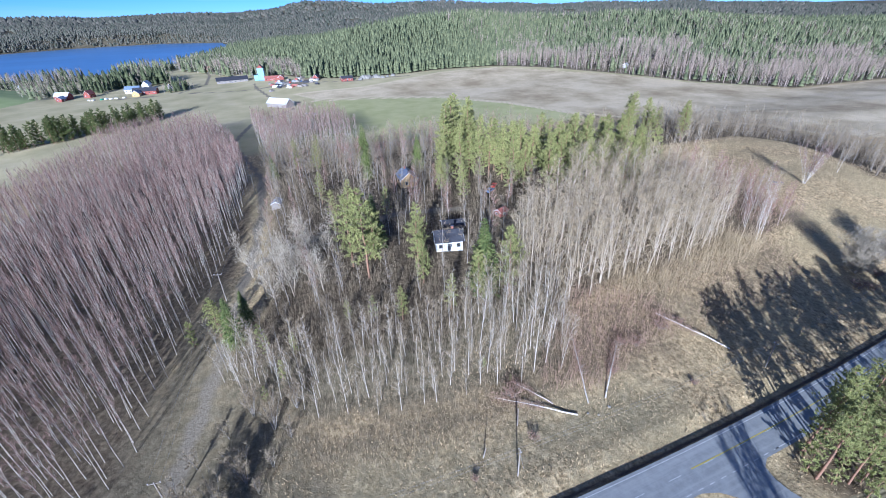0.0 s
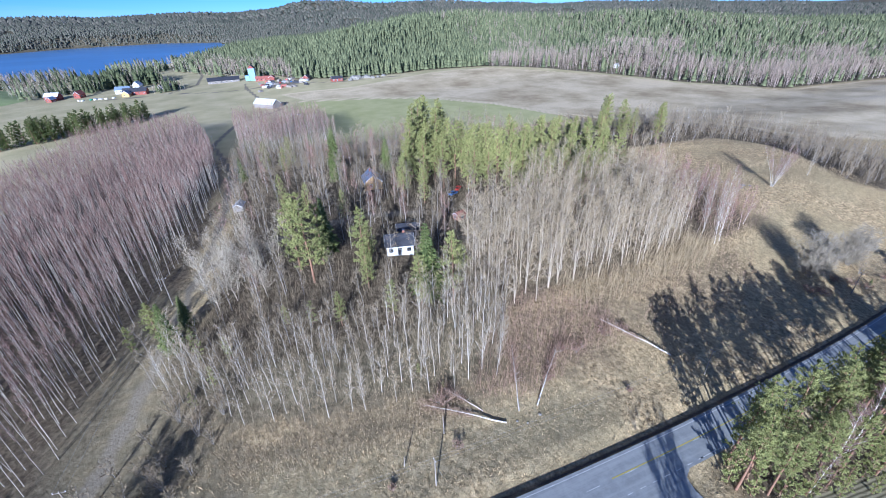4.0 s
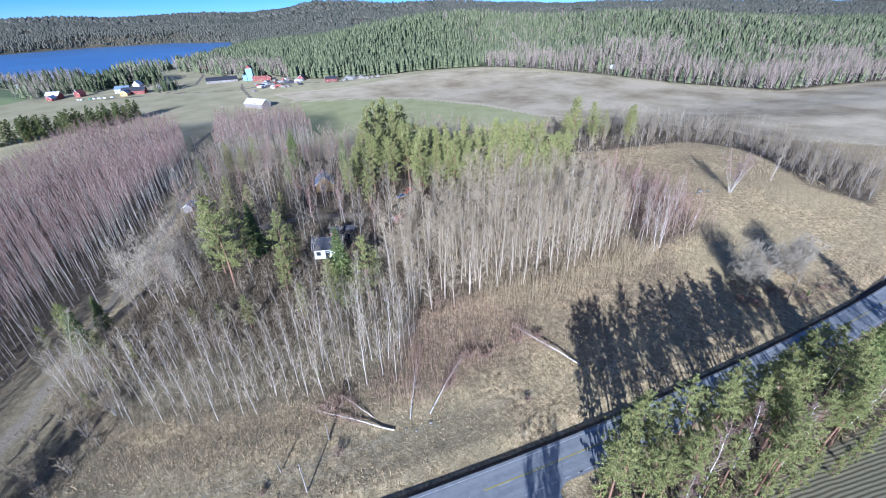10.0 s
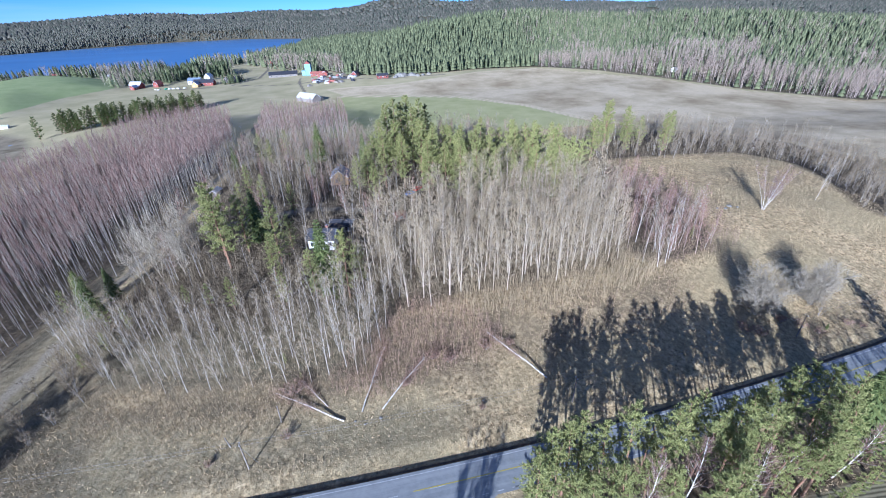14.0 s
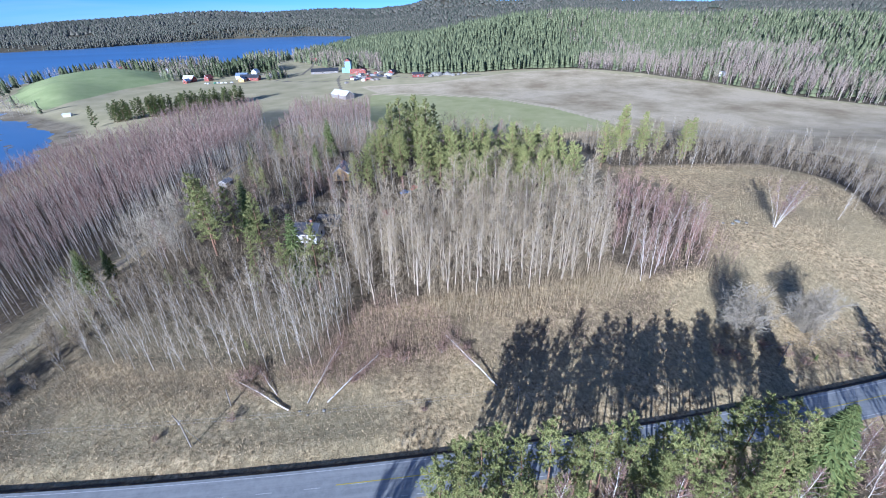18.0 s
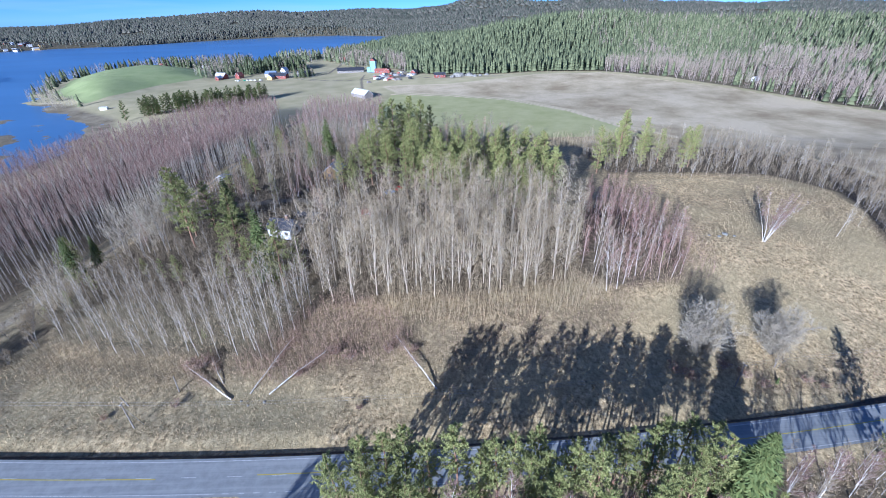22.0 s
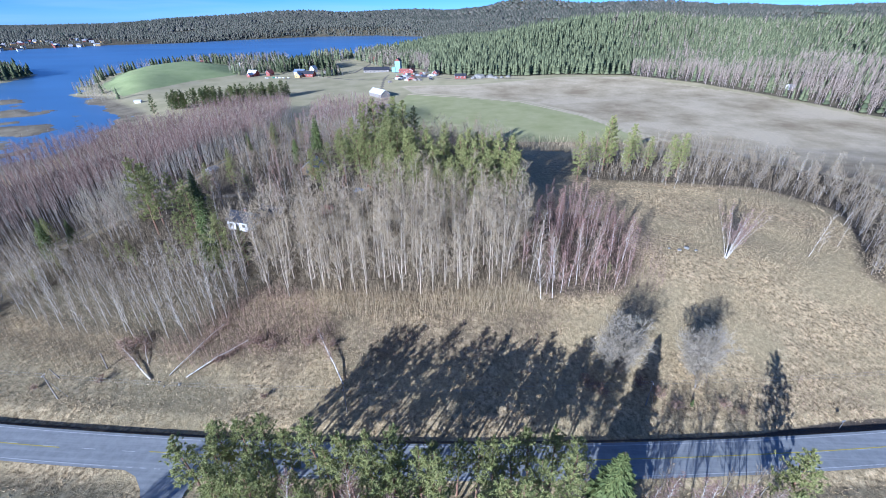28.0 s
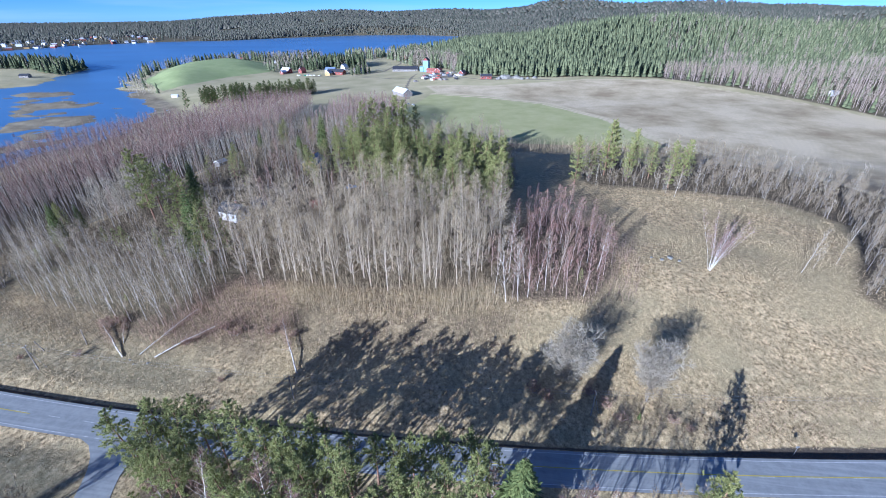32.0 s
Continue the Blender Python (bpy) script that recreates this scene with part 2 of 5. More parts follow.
M_TWIG_MAROON = twig_stuff("maroon_birch_twigs", (0.17, 0.095, 0.072), (0.41, 0.24, 0.178))
M_TWIG_RED = twig_stuff("red_brown_twigs", (0.2, 0.125, 0.09), (0.44, 0.3, 0.21))
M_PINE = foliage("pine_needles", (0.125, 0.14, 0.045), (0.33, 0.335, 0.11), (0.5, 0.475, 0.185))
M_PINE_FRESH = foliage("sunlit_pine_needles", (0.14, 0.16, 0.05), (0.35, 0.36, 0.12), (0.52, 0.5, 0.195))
M_SPRUCE = foliage("spruce_needles", (0.055, 0.085, 0.028), (0.17, 0.2, 0.06), (0.28, 0.29, 0.09))
M_FAR_SPRUCE = twig_stuff("far_spruce_needles", (0.07, 0.086, 0.045), (0.21, 0.225, 0.11))
M_DARK_SPRUCE = twig_stuff("dark_spruce_needles", (0.04, 0.052, 0.026), (0.12, 0.135, 0.06))
M_DISTANT = twig_stuff("distant_forest_mass", (0.075, 0.09, 0.06), (0.18, 0.165, 0.125))
M_FAR_BARE = twig_stuff("far_bare_crowns", (0.2, 0.155, 0.115), (0.4, 0.325, 0.245))
M_DRYGRASS = twig_stuff("dry_grass_blades", (0.26, 0.19, 0.1), (0.62, 0.48, 0.27))
M_CUT = simple("cut_wood", (0.5, 0.36, 0.2), (0.68, 0.52, 0.32), 3.0)
M_POLE = simple("weathered_pole_wood", (0.2, 0.17, 0.14), (0.4, 0.36, 0.31), 2.0, stretch=(1, 1, 0.2))
M_METAL = simple("galvanised_metal", (0.35, 0.36, 0.38), (0.55, 0.56, 0.58), 3.0, 0.45, 0.8)
M_WIRE = simple("aluminium_wire", (0.3, 0.3, 0.3), (0.45, 0.45, 0.45), 1.0, 0.5, 0.6)
M_ROOF_DARK = simple("dark_roof_felt", (0.035, 0.036, 0.045), (0.075, 0.077, 0.09), 0.6, 0.7)
M_ROOF_GREY = simple("grey_sheet_roof", (0.34, 0.35, 0.37), (0.5, 0.51, 0.53), 0.3, 0.45, 0.2)
M_ROOF_BLUE = simple("blue_grey_roof", (0.17, 0.22, 0.33), (0.27, 0.33, 0.45), 0.4, 0.4, 0.1)
M_ROOF_WHITE = simple("pale_sheet_roof", (0.6, 0.61, 0.62), (0.76, 0.77, 0.78), 0.3, 0.5, 0.1)
M_ROOF_RED = simple("red_tile_roof", (0.3, 0.1, 0.08), (0.42, 0.17, 0.13), 0.6)
M_WALL_WHITE = simple("white_board_wall", (0.68, 0.68, 0.67), (0.82, 0.82, 0.81), 0.8)
M_WALL_YELLOW = simple("yellow_board_wall", (0.5, 0.33, 0.13), (0.62, 0.43, 0.19), 0.8)
M_WALL_RED = simple("red_board_wall", (0.24, 0.075, 0.058), (0.34, 0.115, 0.09), 0.5)
M_WALL_GREY = simple("grey_board_wall", (0.2, 0.18, 0.16), (0.34, 0.31, 0.28), 0.5)
M_WALL_BLUE = simple("pale_blue_metal_cladding", (0.2, 0.36, 0.47), (0.29, 0.45, 0.56), 0.3, 0.5, 0.1)
M_TRIM = simple("white_trim", (0.72, 0.72, 0.71), (0.82, 0.82, 0.81), 1.0)
M_GLASS = simple("dark_window_glass", (0.02, 0.025, 0.03), (0.05, 0.055, 0.065), 0.5, 0.08, 0.0, 0.6)
M_BRICK = simple("chimney_brick", (0.24, 0.1, 0.07), (0.38, 0.19, 0.14), 4.0)
M_STONE = simple("grey_rock", (0.16, 0.15, 0.13), (0.34, 0.32, 0.28), 0.7, bump=0.6)
M_REDPAINT = simple("bright_red_paint", (0.55, 0.03, 0.02), (0.68, 0.06, 0.04), 1.0, 0.4)
M_BLUEPAINT = simple("blue_paint", (0.06, 0.16, 0.42), (0.1, 0.24, 0.55), 1.0, 0.4)
M_GREENPAINT = simple("green_tarpaulin", (0.04, 0.25, 0.15), (0.08, 0.36, 0.22), 1.0, 0.5)
M_RUBBER = simple("black_rubber", (0.015, 0.015, 0.016), (0.035, 0.035, 0.036), 4.0)
M_STRAW = simple("stacked_pale_bales", (0.6, 0.6, 0.58), (0.8, 0.8, 0.78), 1.0, 0.5)


# ---- the lie of the land ----
def sm(a, b, v):
    u = np.clip((v - a) / (b - a), 0.0, 1.0)
    return u * u * (3 - 2 * u)


def bumpy(x, y, s, k=0.0):
    """Slow waves that stand in for uneven ground; about -1 to 1."""
    return (np.sin(x / s + 1.3 + k) * np.cos(y / s * 1.13 + 0.7 * k) + 0.6 * np.sin((x + y) / s * 1.9 + k) * np.cos((x - 0.6 * y) / s * 1.6 + 2 * k)
            + 0.3 * np.sin(x / s * 4.1 + k) * np.sin(y / s * 3.7))


def inside(poly, x, y):
    """Signed distance to a polygon, positive inside."""
    d = np.full(np.shape(x), 1e9)
    odd = np.zeros(np.shape(x), bool)
    for (ax, ay), (bx, by) in zip(poly, poly[1:] + poly[:1]):
        ex, ey = bx - ax, by - ay
        t = np.clip(((x - ax) * ex + (y - ay) * ey) / (ex * ex + ey * ey), 0, 1)
        d = np.minimum(d, np.hypot(x - ax - t * ex, y - ay - t * ey))
        if ay != by:
            odd ^= ((ay > y) != (by > y)) & (x < (bx - ax) * (y - ay) / (by - ay) + ax)
    return np.where(odd, d, -d)


def near_line(line, x, y):
    d = np.full(np.shape(x), 1e9)
    for (ax, ay), (bx, by) in zip(line, line[1:]):
        ex, ey = bx - ax, by - ay
        t = np.clip(((x - ax) * ex + (y - ay) * ey) / (ex * ex + ey * ey), 0, 1)
        d = np.minimum(d, np.hypot(x - ax - t * ex, y - ay - t * ey))
    return d


LAKE_Z = -9.0
LAKE = [(-200, 120), (-190, 250), (-202, 340), (-236, 400), (-300, 450), (-400, 530), (-505, 690), (-530, 840), (-480, 950), (-390, 985), (-280, 1050), (-180, 1180),
        (-110, 1420), (-60, 1800), (-100, 2080), (-333, 2250), (-600, 2190), (-840, 1970), (-985, 1740), (-1215, 1625), (-1370, 1400), (-1350, 1066), (-1250, 600), (-1300, 250), (-900, 60)]
ISLE = [(-540, 540), (-600, 640), (-640, 735), (-760, 820), (-1000, 800), (-1500, 640), (-1500, 400), (-720, 430), (-580, 480)]
PLOUGH = [(120, 560), (250, 612), (335, 604), (440, 494), (480, 385), (535, 300), (760, 280), (900, 220), (900, 100), (420, 95), (345, 165), (320, 235), (262, 330), (236, 400), (190, 470), (120, 505), (60, 520), (40, 560)]
GREEN = [(52, 510), (120, 492), (182, 462), (232, 392), (250, 340), (262, 300), (150, 300), (60, 315), (40, 330), (42, 420)]
LUSH = [(-300, 500), (-285, 620), (-255, 690), (-290, 790), (-390, 870), (-460, 850), (-480, 730), (-410, 590)]
SOUTHFIELD = [(72, 15), (110, 10), (160, 12), (260, 20), (400, 60), (400, -300), (72, -300)]
WESTFIELD = [(44, 19), (44, -200), (-200, -200), (-200, 22)]
WOODEDGE = [(40, 735), (62, 665), (110, 635), (190, 628), (250, 640), (335, 620), (410, 560), (450, 500), (488, 392), (545, 308), (760, 290), (910, 230), (3000, 200), (4700, 4700), (-100, 4700), (-60, 2100), (-40, 1800), (-100, 1380), (-150, 1150), (-60, 900)]
TRACK = [(-48, 24), (-38, 45), (-32, 63), (-23, 94), (-15, 134), (-9, 180), (-8, 235), (-14, 290), (-28, 360), (-12, 430), (30, 480), (10, 560), (-2, 640), (-5, 700)]
FARMROADS = [[(-205, 674), (-150, 657), (-100, 666), (-50, 652), (-5, 640)], [(-5, 640), (40, 634), (110, 604), (200, 612)], [(-100, 666), (-70, 740), (-72, 860), (-80, 915)]]
BALK = [(52, 512), (120, 494), (182, 464), (232, 396), (252, 340), (268, 300)]
DRIVE = [(-15, 134), (10, 138), (40, 142), (62, 135)]


def road_y(x):
    return 28.7 + 4.5e-4 * (np.asarray(x, float) - 70) ** 2 * np.where(np.abs(np.asarray(x, float) - 70) < 300, 1.0, 300 / np.maximum(np.abs(np.asarray(x, float) - 70), 1))


def land(x, y):
    """Height of the ground."""
    x, y = np.asarray(x, float), np.asarray(y, float)
    hill = 12.5 * sm(38, 112, y) * (1 - sm(205, 290, y)) * sm(-60, 20, x) * (1 - 0.35 * sm(110, 200, x)) * (1 - sm(250, 330, x))
    far = -6 * sm(190, 300, y) + 7 * sm(480, 640, y) * sm(-40, 80, x) + 3 * sm(200, 400, x) * sm(300, 500, y)
    z = hill + far + 0.35 * bumpy(x, y, 17.0) * sm(46, 60, y) * (1 - 0.85 * sm(270, 320, y))
    wood = sm(0, 420, inside(WOODEDGE, x, y))
    z = z + wood * (45 * np.exp(-((x - 430) / 330) ** 2 - ((y - 1020) / 300) ** 2) + 27 * np.exp(-((x - 850) / 300) ** 2 - ((y - 760) / 330) ** 2) + 8 + 6 * bumpy(x, y, 130.0))
    z = z + 17 * np.exp(-((x - 520) / 75) ** 2 - ((y - 510) / 75) ** 2) * sm(-5, 50, inside(WOODEDGE, x, y))
    r = np.hypot(x, y)
    z = z + sm(1700, 3400, r) * sm(800, 2400, y) * (92 + 16 * bumpy(x, y, 420.0, 1.0) + 26 * np.exp(-((x - 420) / 330) ** 2 - ((y - 3300) / 500) ** 2)) * (1 - 0.75 * sm(-900, -2600, x)) * (1 - 0.5 * sm(1000, 3200, x))
    z = z + 14 * sm(0, 90, inside(LUSH, x, y) + 25)
    sea = inside(LAKE, x, y)
    sea = np.minimum(sea, -inside(ISLE, x, y)) + 9 * bumpy(x, y, 21.0)
    flood = sm(600, 470, y) * sm(-760, -640, x) * sm(0, 30, sea)
    z = np.where(sea > -70, (LAKE_Z - 0.1) + (z - LAKE_Z + 0.1) * sm(0, -70, sea), z)
    z = z - 3.0 * sm(0, 14, sea) + flood * (2.95 + 0.9 * bumpy(x, y, 26.0, 2.0) + 0.5 * bumpy(x, y, 9.0, 4.0))
    off = y - road_y(x)
    bed = sm(16, 8, np.abs(off))
    z = z * (1 - bed)
    z = z - 0.75 * sm(4.3, 5.3, off) * sm(10.5, 5.8, off) - 0.35 * sm(-4.4, -6.0, off) * sm(-10, -7, off)
    return z


def ground_z(x, y):
    return float(land(x, y))


def part(name, vf, material, parent=None, label=""):
    """Links vertices and faces (or a bmesh) as one mesh object under a thing."""
    me = bpy.data.meshes.new(name)
    if isinstance(vf, bmesh.types.BMesh):
        vf.to_mesh(me)
        vf.free()
    else:
        v, f = vf
        v, f = np.asarray(v, np.float32), np.asarray(f, np.int32)
        k = f.shape[1]
        me.vertices.add(len(v))
        me.vertices.foreach_set("co", v.ravel())
        me.loops.add(f.size)
        me.loops.foreach_set("vertex_index", f.ravel())
        me.polygons.add(len(f))
        me.polygons.foreach_set("loop_start", np.arange(0, f.size, k, dtype=np.int32))
        me.update(calc_edges=True)
    me.materials.append(material)
    ob = new(name, me)
    ob.parent = parent
    return tagged(ob, label)


def thing(name, m, label, category, group="", kind=""):
    ob = new(name)
    ob.empty_display_size = 0.2
    ob.matrix_basis = m
    return tagged(ob, label, category, group, kind)


def join(*pairs):
    """Joins (V, F) pairs."""
    vs, fs, n = [], [], 0
    for v, f in pairs:
        vs.append(v)
        fs.append(np.asarray(f) + n)
        n += len(v)
    return np.concatenate(vs), np.concatenate(fs)


def box(cx, cy, cz, sx, sy, sz, bevel=0.02):
    bm = bmesh.new()
    bmesh.ops.create_cube(bm, size=1.0, matrix=Matrix.Translation((cx, cy, cz)) @ Matrix.Diagonal((sx, sy, sz, 1)))
    if bevel:
        bmesh.ops.bevel(bm, geom=bm.edges[:], offset=min(bevel, min(sx, sy, sz) * 0.3), segments=1, affect="EDGES")
    return bm


def tube(points, radii, sides=5):
    """A tapering tube along points, as triangles."""
    p, r = np.asarray(points, float), np.asarray(radii, float)
    d = np.gradient(p, axis=0)
    d /= np.linalg.norm(d, axis=1, keepdims=True) + 1e-9
    ref = np.where(np.abs(d[:, 2:3]) > 0.9, np.array([[1.0, 0, 0]]), np.array([[0, 0, 1.0]]))
    u = np.cross(d, ref)
    u /= np.linalg.norm(u, axis=1, keepdims=True) + 1e-9
    w = np.cross(d, u)
    a = np.arange(sides) * 2 * math.pi / sides
    v = (p[:, None] + r[:, None, None] * (np.cos(a)[None, :, None] * u[:, None] + np.sin(a)[None, :, None] * w[:, None])).reshape(-1, 3)
    f = []
    for i in range(len(p) - 1):
        for j in range(sides):
            a0, a1 = i * sides + j, i * sides + (j + 1) % sides
            f += [(a0, a1, a1 + sides), (a0, a1 + sides, a0 + sides)]
    return v, np.array(f)


def slivers(start, way, width, rng, facing=None):
    """Thin triangles from start along way: twigs, blades, needles. facing: the side that their flats turn to."""
    n = len(start)
    side = np.cross(way, rng.normal(size=(n, 3)) if facing is None else facing + rng.normal(size=(n, 3)) * 0.35)
    side /= np.linalg.norm(side, axis=1, keepdims=True) + 1e-9
    side *= np.asarray(width).reshape(-1, 1) / 2
    v = np.stack([start - side, start + side, start + way], 1).reshape(-1, 3)
    return v, np.arange(3 * n).reshape(-1, 3)


# ---- tree builders ----
def bare_tree(rng, h, r, start, spread, limbs, twigs, lift=0.9, lean=(0, 0), tw=0.035, stems=1, twig_len=2.2, fan=0.34, rise=0.45, open_up=(0.12, 0.4), dome=1.0):
    """A leafless tree: wood (trunk and limbs), and the haze of its twigs."""
    wood, hair = [], []
    n, sides = (8, 6) if stems < 4 else (5, 4)
    for s in range(stems):
        u = np.linspace(0, 1, n)
        a = rng.uniform(0, 6.28)
        splay = 0.0 if stems == 1 else rng.uniform(*open_up)
        hh = h * (1 if s == 0 else rng.uniform(0.7, 1.0))
        off = 0.25 if stems > 1 else 0
        path = np.stack([(lean[0] + splay * math.cos(a)) * hh * u ** 1.2 + 0.012 * h * np.cumsum(rng.normal(size=n)) * u + off * math.cos(a),
                         (lean[1] + splay * math.sin(a)) * hh * u ** 1.2 + 0.012 * h * np.cumsum(rng.normal(size=n)) * u + off * math.sin(a), hh * u], 1)
        path[0, 2] = -0.3
        wood.append(tube(path, r * (1 - 0.9 * u) * (1 if s == 0 else 0.8), sides))
        for k in range(limbs):
            t = start + (0.97 - start) * ((k + rng.uniform(0, 1)) / limbs)
            p0 = np.array([np.interp(t, u, path[:, i]) for i in range(3)])
            b = rng.uniform(0, 6.28)
            ln = spread * ((1.15 - t) / (1.15 - start)) ** dome * rng.uniform(0.6, 1.2) * (0.6 + 0.4 * min(1, (t - start) * 5 + 0.3))
            d = np.array([math.cos(b), math.sin(b), lift * rng.uniform(0.6, 1.5)])
            d /= np.linalg.norm(d)
            q = np.array([0, 0, 0.25 * ln])
            pts = np.stack([p0, p0 + d * ln * 0.5 + q * 0.2, p0 + d * ln + q])
            rr = max(0.025, r * 0.4 * (1.05 - t))
            wood.append(tube(pts, [rr, rr * 0.7, 0.018], 3))
            # side branches along the limb, then twigs along those
            m = max(4, int(twigs / limbs))
            nb = max(2, m // 5)
            w = rng.uniform(0.12, 1.0, nb)
            st = np.where(w[:, None] < 0.5, pts[0] + (pts[1] - pts[0]) * (w * 2)[:, None], pts[1] + (pts[2] - pts[1]) * (w * 2 - 1)[:, None])
            br = d * 0.7 + rng.normal(size=(nb, 3)) * fan * 1.5 + np.array([0, 0, rise])
            br = br / np.linalg.norm(br, axis=1, keepdims=True) * ((0.3 + ln * rng.uniform(0.3, 0.65, nb)) * (1.15 - 0.5 * w))[:, None]
            hair.append(slivers(st, br, np.full(nb, tw * 1.7), rng))
            i = rng.integers(nb, size=m)
            p = st[i] + br[i] * rng.uniform(0.15, 0.9, (m, 1))
            wy = br[i] / np.linalg.norm(br[i], axis=1, keepdims=True) * 0.8 + rng.normal(size=(m, 3)) * fan * 1.3 + np.array([0, 0, rise * 0.7])
            wy = wy / np.linalg.norm(wy, axis=1, keepdims=True) * (rng.uniform(0.4, 1.0, m) * twig_len * (0.4 + 0.5 * ln / spread))[:, None]
            hair.append(slivers(p, wy, rng.uniform(0.6, 1.2, m) * tw, rng))
    return join(*wood), join(*hair)


def spray(rng, centres, out, size, count, wide=0.44):
    """Needle tufts: fans of small triangles round each centre."""
    n = len(centres)
    c = np.repeat(centres, count, 0)
    d = np.repeat(out, count, 0) * 0.55 + rng.normal(size=(n * count, 3)) * 0.62
    d[:, 2] += 0.22
    d /= np.linalg.norm(d, axis=1, keepdims=True)
    ln = np.repeat(size, count) * rng.uniform(0.6, 1.2, n * count)
    return slivers(c - d * ln[:, None] * 0.25, d * ln[:, None], ln * wide, rng, np.repeat(out, count, 0) + np.array([0, 0, 0.45]))


def pine_tree(rng, h, start, spread, tufts, count=9, tuft=1.0, wide=0.44, limbs=0, loose=0.16):
    u = np.linspace(0, 1, 9)
    path = np.stack([0.01 * h * np.cumsum(rng.normal(size=9)) * u, 0.01 * h * np.cumsum(rng.normal(size=9)) * u, h * u], 1)
    path[0, 2] = -0.3
    wood = [tube(path, 0.012 * h * (1 - 0.9 * u) + 0.02, 6)]
    cen, out, size = [], [], []
    limbs = limbs or int(30 + h)
    for k in range(limbs):
        t = start + (0.99 - start) * (k + rng.uniform(0, 1)) / limbs
        p0 = np.array([np.interp(t, u, path[:, i]) for i in range(3)])
        b = k * 2.4 + rng.uniform(-0.5, 0.5)
        s = (t - start) / (1 - start)
        ln = spread * (0.55 + 0.45 * math.sin(min(1.0, s * 2.2) * 1.57)) * (1 - s ** 1.9 * 0.86) * rng.uniform(0.7, 1.15)
        d = np.array([math.cos(b), math.sin(b), 0.15 + 0.6 * s + rng.uniform(-0.1, 0.15)])
        d /= np.linalg.norm(d)
        end = p0 + d * ln
        wood.append(tube(np.stack([p0, p0 + d * ln * 0.5 - np.array([0, 0, 0.03 * ln]), end]), [0.05 * (1.2 - s), 0.03, 0.012], 3))
        m = max(2, int(tufts / limbs * (0.5 + ln / spread)))
        w = np.clip(rng.beta(2.2, 1.1, m), 0.25, 1.05)
        c = p0 + d * (ln * w)[:, None] + rng.normal(size=(m, 3)) * loose * ln * np.array([1, 1, 0.55])
        cen.append(c)
        out.append(np.tile(d, (m, 1)))
        size.append(rng.uniform(0.5, 0.85, m) * tuft)
    return join(*wood), spray(rng, np.concatenate(cen), np.concatenate(out), np.concatenate(size), count, wide)


def spruce_tree(rng, h, spread, layers=17, per=9, fan=9):
    u = np.linspace(0, 1, 5)
    path = np.stack([0 * u, 0 * u, h * u], 1)
    path[0, 2] = -0.3
    wood = [tube(path, 0.011 * h * (1 - 0.95 * u) + 0.012, 6)]
    st, wy, wd, fc = [], [], [], []
    for i in range(layers):
        s = i / (layers - 1)
        z = h * (0.06 + 0.9 * s ** 0.9)
        ln = spread * (1 - s) ** 0.85 * rng.uniform(0.85, 1.1) + 0.25
        for k in range(per):
            b = 6.283 * (k + rng.uniform(-0.3, 0.3)) / per + i * 1.1
            l2 = ln * rng.uniform(0.7, 1.15)
            d = np.array([math.cos(b), math.sin(b), -0.32 + 0.5 * s])
            side = np.array([-math.sin(b), math.cos(b), 0])
            w = rng.uniform(0.15, 1.0, fan)
            p = np.array([0, 0, z]) + d * (l2 * w)[:, None]
            q = d * 0.7 + side * rng.normal(size=(fan, 1)) * 0.7 + rng.normal(size=(fan, 3)) * 0.2
            q[:, 2] -= 0.25
            q = q / np.linalg.norm(q, axis=1, keepdims=True) * (0.28 * l2 + 0.4)
            st.append(p)
            wy.append(q)
            wd.append(np.full(fan, 0.13 * l2 + 0.2))
            fc.append(np.tile(d + np.array([0, 0, 0.8]), (fan, 1)))
    return join(*wood), slivers(np.concatenate(st), np.concatenate(wy), np.concatenate(wd), rng, np.concatenate(fc))


def make_tree(kind, label, category, wood, crown, mw, mc, crown_name="crown"):
    """A prototype, kept far below the ground until its copies are set; the first copy is the prototype itself."""
    ob = thing(kind, Matrix(), label, category)
    part("trunk", wood, mw, ob)
    part(crown_name, crown, mc, ob)
    ob["fresh"] = 1
    return ob


def plant(proto, x, y, scale=1.0, turn=None, rng=None, z=None, group="", tilt=(0, 0), label=""):
    """Sets a tree on the ground; the prototype goes first, then copies that share its meshes."""
    turn = rng.uniform(0, 360) if turn is None else turn
    m = pose(x, y, ground_z(x, y) - 0.05 if z is None else z, tilt[0], tilt[1], turn)
    if proto.get("fresh"):
        del proto["fresh"]
        ob = proto
        ob.matrix_basis = m @ Matrix.Diagonal((scale, scale, scale, 1))
    else:
        keep = tuple(proto.scale)
        proto.scale = (1, 1, 1)
        ob = copy_thing(proto, m @ Matrix.Diagonal((scale, scale, scale, 1)))
        proto.scale = keep
    return tagged(ob, label=label, group=group)


